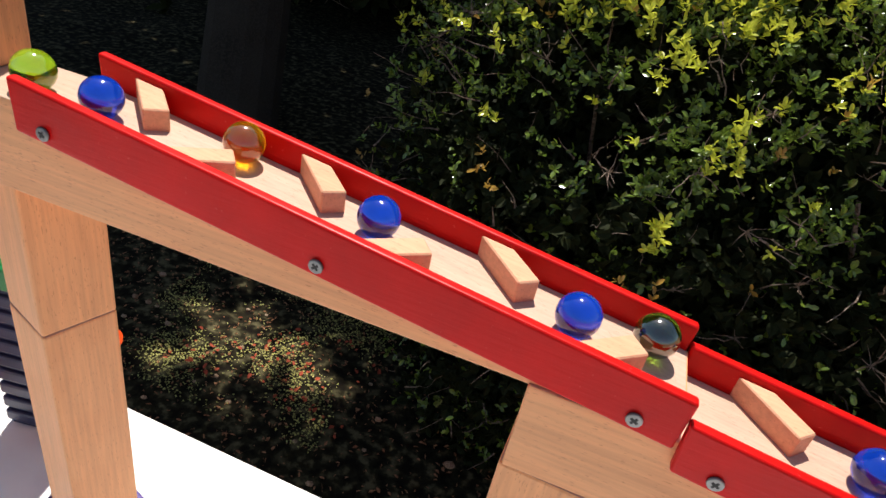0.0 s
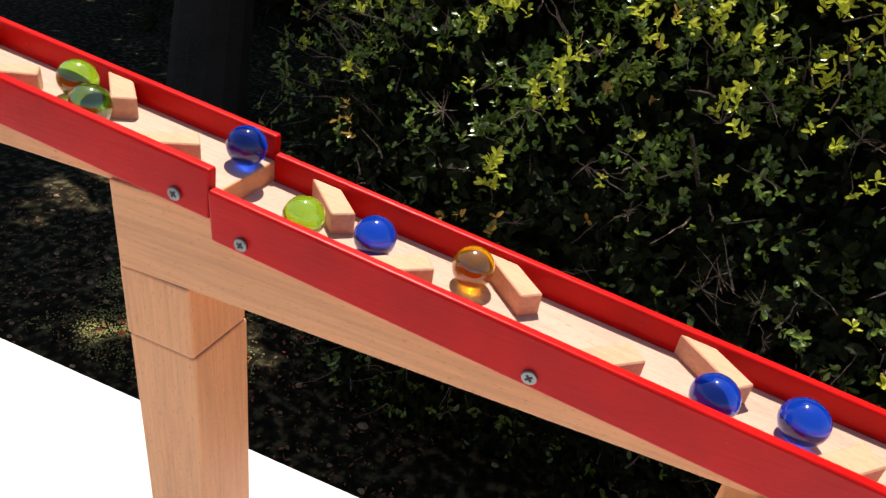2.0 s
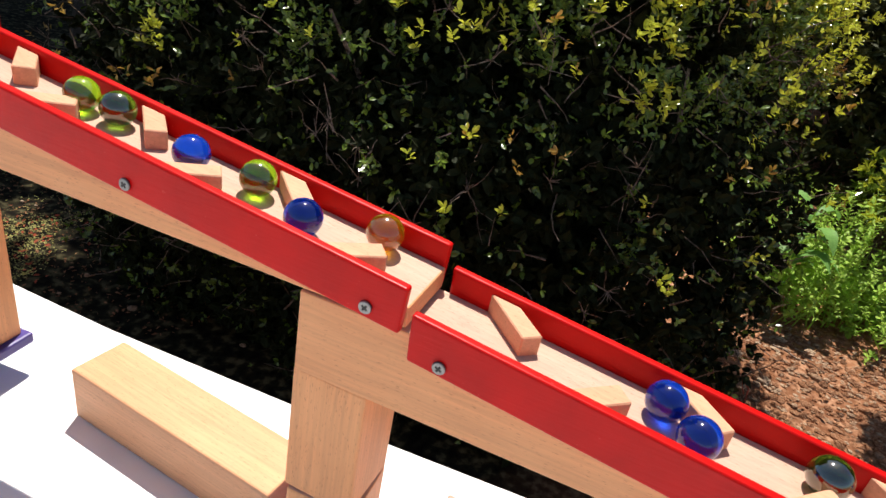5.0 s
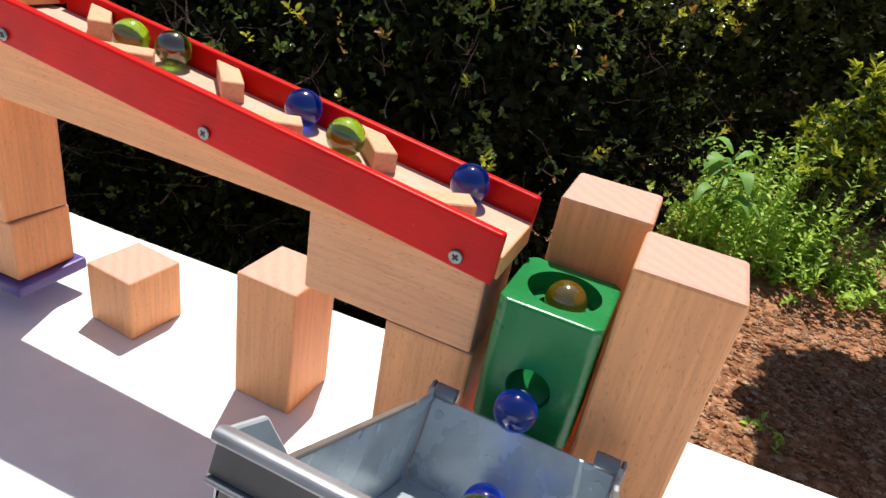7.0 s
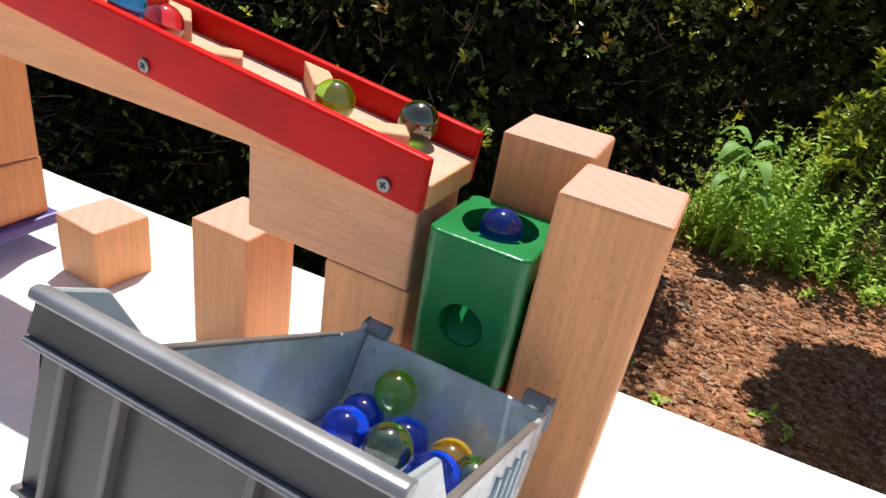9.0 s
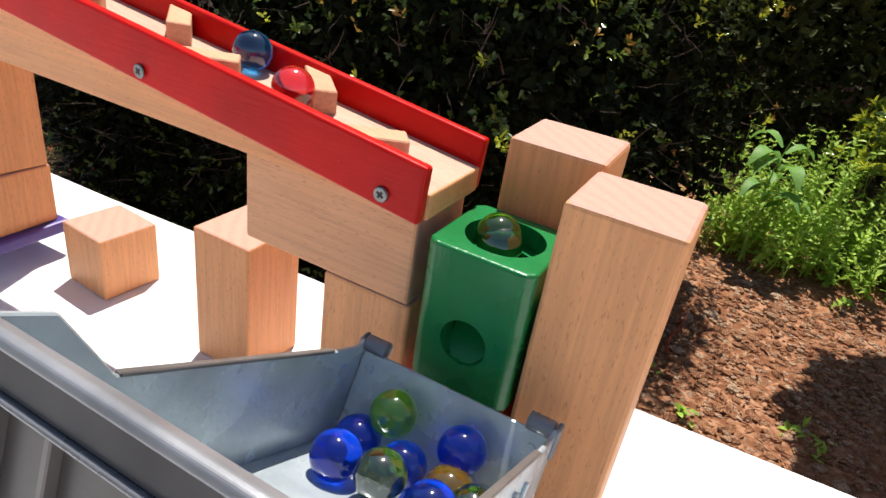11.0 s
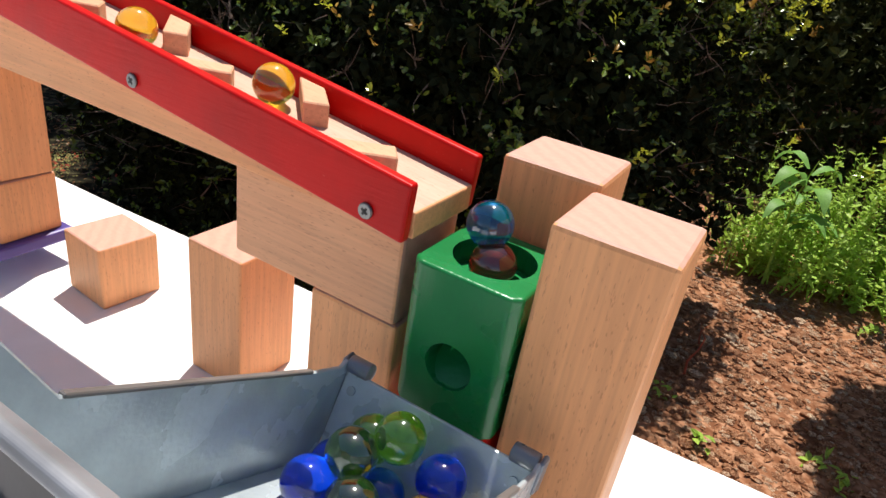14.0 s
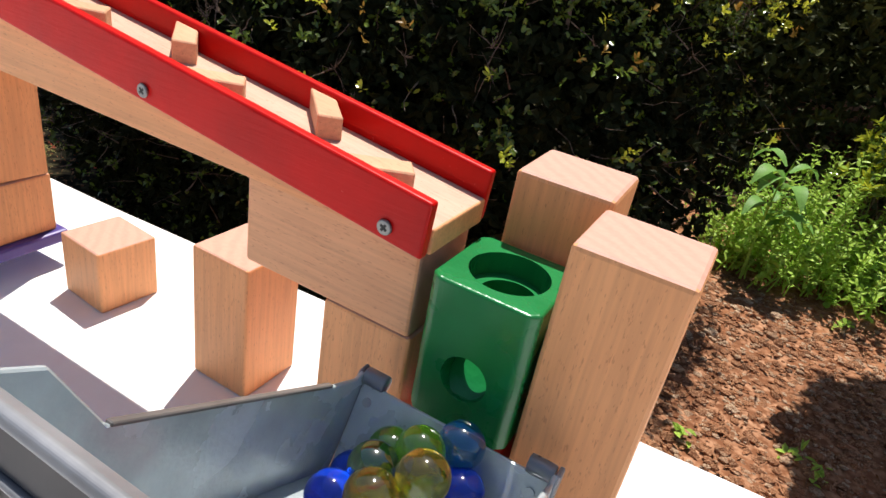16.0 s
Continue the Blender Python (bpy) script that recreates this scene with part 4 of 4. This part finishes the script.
def rolled(points):
    """Rows for walk(): a marble turns as it rolls from place to place."""
    rows, turn, last = [], Matrix.Identity(3), None
    for t, p in points:
        p = Vector(p)
        if last is not None:
            d = p - last
            axis = Vector((0, 0, 1)).cross(d)
            if axis.length > 1e-5:
                turn = Matrix.Rotation(min(d.length / MR, 1.3), 3, axis.normalized()) @ turn
        rows.append((t, Matrix.Translation(p) @ turn.to_4x4()))
        last = p
    return rows


def run_points(wait, keys, later):
    """A marble waits at a place on the board, follows its known places down the ramps, weaving between, then goes through the later places."""
    pts = []
    if wait is not None:
        t0, x0 = keys[0][0], keys[0][1]
        go = t0 - (x0 - wait) / 0.135
        pts.append((0.0, (wait, 0.0254, Z_TOP + SHIFT[0].z + MR)))
        if go > 0.05:
            pts.append((go, (wait, 0.0254, Z_TOP + SHIFT[0].z + MR)))
            keys = [(go, wait, 0.0254)] + list(keys)
        else:
            f = (0 - go) / (t0 - go)
            keys = [(0.0, wait + (x0 - wait) * f, 0.0254)] + list(keys)
            pts = []
    if later:
        keys = list(keys) + [(later[0][0], 0.7480, 0.0300)]
        later = later[1:]
    for i, (t, x, y) in enumerate(keys):
        pts.append((t, ramp_point(x, y)))
        if i + 1 < len(keys):
            t2, x2, y2 = keys[i + 1]
            m = round((t2 - t) / 0.1)
            for k in range(1, m):
                u = k / m
                xm = x + (x2 - x) * u
                off = (y - weave(x)) * (1 - u) + (y2 - weave(x2)) * u
                damp = 1.0 if t2 - t < 0.6 else 0.25
                pts.append((t + (t2 - t) * u, ramp_point(xm, weave(xm) + off * damp)))
    pts += later
    rows, last = [], -1
    for t, p in sorted(pts, key=lambda q: q[0]):
        if frame(t) > last:
            rows.append((t, p))
            last = frame(t)
    if rows[-1][0] < 16.0:
        rows.append((16.0, rows[-1][1]))
    return rolled(rows)


def drop(t_edge, t_cup, t_hole, rest, swirl=(), t_rest=None):
    """Off the last ramp, into the cup, out of the hole and down into the bed."""
    pts = [(t_edge, (0.7495, 0.030, 0.1475)), (t_edge + 0.1, (0.7600, 0.0265, 0.1400)), (t_cup, (0.7690, 0.0220, 0.1235))]
    pts += [(t, (x, y, 0.1200)) for t, x, y in swirl]
    pts += [(t_hole - 0.12, (0.7738, 0.0195, 0.1120)), (t_hole - 0.05, (0.7720, 0.0100, 0.0900)), (t_hole, HOLE), (t_hole + 0.09, (0.7705, -0.0125, 0.0830))]
    pts.append((t_rest or t_hole + 0.2, bed_point(*rest)))
    return pts


def motions():
    W = [-0.2900 - 0.0158 * i for i in range(9)]
    g = marble(BLUE, "blue")
    walk(g, run_points(None, [(0.0, 0.0742, 0.0267), (4.6, 0.68, 0.016)], drop(5.1, 5.4, 5.7, (0.0330, 0, 0.0150))))
    f = marble(OLIVE, "dark green")
    walk(f, run_points(None, [(0.0, -0.0017, 0.0327), (0.5, 0.0666, 0.0203), (4.0, 0.5216, 0.0355), (5.0, 0.6551, 0.0289), (5.2, 0.6839, 0.0145)], drop(5.8, 6.1, 6.4, (0.0345, 0.002, -0.001))))
    e = marble(BLUE, "blue")
    walk(e, run_points(None, [(0.0, -0.0278, 0.0243), (0.5, 0.0429, 0.0167), (1.0, 0.0935, 0.033), (1.5, 0.1563, 0.0314), (2.0, 0.2174, 0.0236), (2.5, 0.2929, 0.0141), (2.8, 0.3323, 0.0295), (3.0, 0.3519, 0.0193), (3.5, 0.42, 0.0271), (4.0, 0.474, 0.0281), (4.5, 0.5427, 0.016), (5.0, 0.6096, 0.0155), (5.2, 0.642, 0.018)], drop(6.1, 6.4, 6.7, (0.0165, 0, -0.002))))
    d = marble(BLUE, "blue")
    walk(d, run_points(None, [(0.0, -0.1014, 0.0274), (0.5, -0.0263, 0.0256), (1.0, 0.0528, 0.0161), (1.5, 0.1193, 0.0155), (2.0, 0.1889, 0.0162), (2.5, 0.2823, 0.0292), (2.8, 0.3113, 0.0155), (3.0, 0.3326, 0.03), (3.5, 0.3904, 0.023), (4.0, 0.4552, 0.0155), (4.5, 0.5307, 0.0231), (5.0, 0.5972, 0.0269), (5.2, 0.6163, 0.0155)], drop(6.4, 6.65, 6.95, (0.0145, 0, -0.020))))
    c = marble(AMBER, "amber")
    walk(c, run_points(None, [(0.0, -0.16, 0.0350), (0.5, -0.0978, 0.0293), (1.0, -0.0291, 0.0236), (1.5, 0.0454, 0.0165), (2.0, 0.1024, 0.0302), (2.5, 0.1588, 0.035), (2.8, 0.1954, 0.0155), (3.0, 0.218, 0.0241), (3.5, 0.3219, 0.0288), (4.0, 0.3551, 0.0212), (4.5, 0.4197, 0.0283), (5.0, 0.4779, 0.0314), (5.2, 0.5142, 0.0265)], drop(6.75, 6.95, 7.2, (0.0159, 0, 0.0139))))
    b = marble(BLUE, "blue")
    walk(b, run_points(None, [(0.0, -0.211, 0.0227), (0.5, -0.1489, 0.0323), (1.0, -0.0754, 0.0345), (1.5, -0.0131, 0.035), (2.0, 0.0669, 0.023), (2.5, 0.1402, 0.0195), (2.8, 0.176, 0.0281), (3.0, 0.204, 0.0157), (3.5, 0.2885, 0.0187), (4.0, 0.3354, 0.0324), (4.5, 0.3842, 0.0173), (5.0, 0.4501, 0.0155), (5.2, 0.4721, 0.0302)], drop(7.17, 7.45, 7.85, (0.030, 0.008, -0.004), [(7.6, 0.7690, 0.0190)], 8.0) + [(8.25, bed_point(0.0330, 0, -0.0165))]))
    a = marble(GREEN, "yellow-green")
    walk(a, run_points(None, [(0.0, -0.2389, 0.0207), (0.5, -0.1694, 0.0312), (1.0, -0.107, 0.0199), (1.5, -0.0425, 0.0185), (2.0, 0.0419, 0.0165), (2.5, 0.1034, 0.0269), (2.8, 0.1399, 0.0251), (3.0, 0.1735, 0.0326), (3.5, 0.2335, 0.0334), (4.0, 0.3157, 0.0221), (4.5, 0.3685, 0.0155), (5.0, 0.4208, 0.0272), (5.2, 0.4487, 0.0155), (7.3, 0.7121, 0.0264)], drop(7.60, 7.77, 8.02, (0.0115, 0.0115, -0.0125), [(7.83, 0.7745, 0.0215)], 8.2)))
    h = marble(BLUE, "blue")
    walk(h, run_points(None, [(0.0, -0.2820, 0.0254), (0.5, -0.194, 0.0164), (1.0, -0.1322, 0.019), (1.5, -0.0674, 0.026), (2.0, 0.0067, 0.0332), (2.5, 0.0873, 0.035), (2.8, 0.1258, 0.0174), (3.0, 0.1513, 0.035), (3.5, 0.2141, 0.0214), (4.0, 0.2891, 0.0155), (4.5, 0.3428, 0.028), (5.0, 0.3913, 0.0225), (5.2, 0.4165, 0.029), (7.3, 0.6873, 0.0155), (7.6, 0.7236, 0.035)], drop(7.76, 7.9, 10.0, (0.010, 0.0105, 0.012), [(8.0, 0.7632, 0.0222), (8.5, 0.7690, 0.0240), (9.0, 0.7718, 0.0225), (9.2, 0.7722, 0.0230), (9.6, 0.7690, 0.0200)])))
    i = marble(MOSS, "mid green")
    walk(i, run_points(W[1], [(0.5, -0.2348, 0.0231), (1.0, -0.1723, 0.0287), (1.5, -0.121, 0.0155), (2.0, -0.0495, 0.0155), (2.5, 0.0359, 0.0244), (2.8, 0.054, 0.0178), (3.0, 0.0762, 0.0319), (3.5, 0.1415, 0.0247), (4.0, 0.209, 0.0155), (4.5, 0.2863, 0.0155), (5.0, 0.3467, 0.0288), (5.2, 0.3676, 0.0155), (7.3, 0.6157, 0.0178), (7.6, 0.6507, 0.0349), (8.0, 0.7022, 0.0179), (8.5, 0.7163, 0.0285), (9.0, 0.7289, 0.0332)], drop(9.55, 9.85, 11.25, (0.026, 0.0105, -0.0105), [(10.4, 0.7760, 0.0230), (10.9, 0.7690, 0.0200)], 11.5)))
    j = marble(GREEN, "yellow-green")
    walk(j, run_points(W[2], [(1.0, -0.1923, 0.0155), (1.5, -0.1351, 0.0255), (2.0, -0.069, 0.0298), (2.5, -0.0168, 0.028), (2.8, 0.0338, 0.0232), (3.0, 0.0481, 0.0174), (3.5, 0.1147, 0.017), (4.0, 0.1832, 0.0185), (4.5, 0.254, 0.0295), (5.0, 0.3287, 0.0268), (5.2, 0.3564, 0.0171), (7.3, 0.5983, 0.0165), (7.6, 0.618, 0.017), (8.0, 0.6715, 0.0265), (8.5, 0.6852, 0.0163), (9.0, 0.7018, 0.0171)], drop(10.5, 10.85, 13.5, (0.017, 0.018, -0.002), [(11.3, 0.7710, 0.0215), (11.5, 0.7744, 0.0208), (12.0, 0.7670, 0.0195), (12.5, 0.7694, 0.0212), (13.0, 0.7730, 0.0215)], 13.9)))
    k = marble(RED, "red")
    walk(k, run_points(W[3], [(3.5, 0.0276, 0.0331), (4.0, 0.1078, 0.0263), (8.0, 0.6015, 0.0234), (8.5, 0.6022, 0.0172), (9.0, 0.6204, 0.0155), (11.5, 0.7008, 0.016), (12.0, 0.7124, 0.0285), (12.5, 0.7339, 0.0307)], drop(12.78, 13.1, 14.75, (0.0680, 0, -0.006), [(13.5, 0.7700, 0.0245), (14.0, 0.7720, 0.0200), (14.3, 0.7740, 0.0200)], 14.95)))
    l = marble(TEAL, "teal blue")
    walk(l, run_points(W[4], [(8.5, 0.5850, 0.0350), (9.0, 0.6009, 0.0155), (11.5, 0.6634, 0.0298), (12.0, 0.6804, 0.0155), (12.5, 0.7033, 0.0192), (13.0, 0.7211, 0.0335), (13.5, 0.7381, 0.0326)], drop(13.75, 14.15, 14.88, (0.006, 0.022, 0.006), [(14.5, 0.7722, 0.0190)], 15.0)))
    m = marble(YELLOW, "yellow")
    walk(m, run_points(W[5], [(11.5, 0.5978, 0.0222), (12.0, 0.6112, 0.0155), (12.5, 0.6226, 0.016), (13.0, 0.6345, 0.0279), (13.5, 0.6552, 0.0308), (14.0, 0.672, 0.0248), (14.5, 0.6889, 0.0155), (15.0, 0.7301, 0.0319)], drop(15.08, 15.25, 15.5, (0.033, 0.018, 0.0065), [(15.3, 0.7730, 0.0205)], 15.65)))
    n = marble(YELLOW, "yellow")
    walk(n, run_points(W[6], [(13.0, 0.5850, 0.0285), (13.5, 0.6011, 0.0166), (14.0, 0.6089, 0.0155), (14.5, 0.621, 0.0155), (15.0, 0.6564, 0.0313), (15.5, 0.7330, 0.0310)], drop(15.58, 15.7, 15.84, (0.0418, 0.010, -0.002), (), 15.97)))
    z = marble(OLIVE, "dark green")
    z.matrix_world = Matrix.Translation(bed_point(0.0214, 0, 0.0238))


build_ground()
build_table()
for number in range(4):
    build_ramp(number)
build_columns()
build_end()
build_green()
build_bed()
build_start_toys()
build_start_board()
build_hedge()
build_weeds()
build_dead_stem()
build_tree()
build_shade_tree()
build_backdrop()
build_litter()
motions()
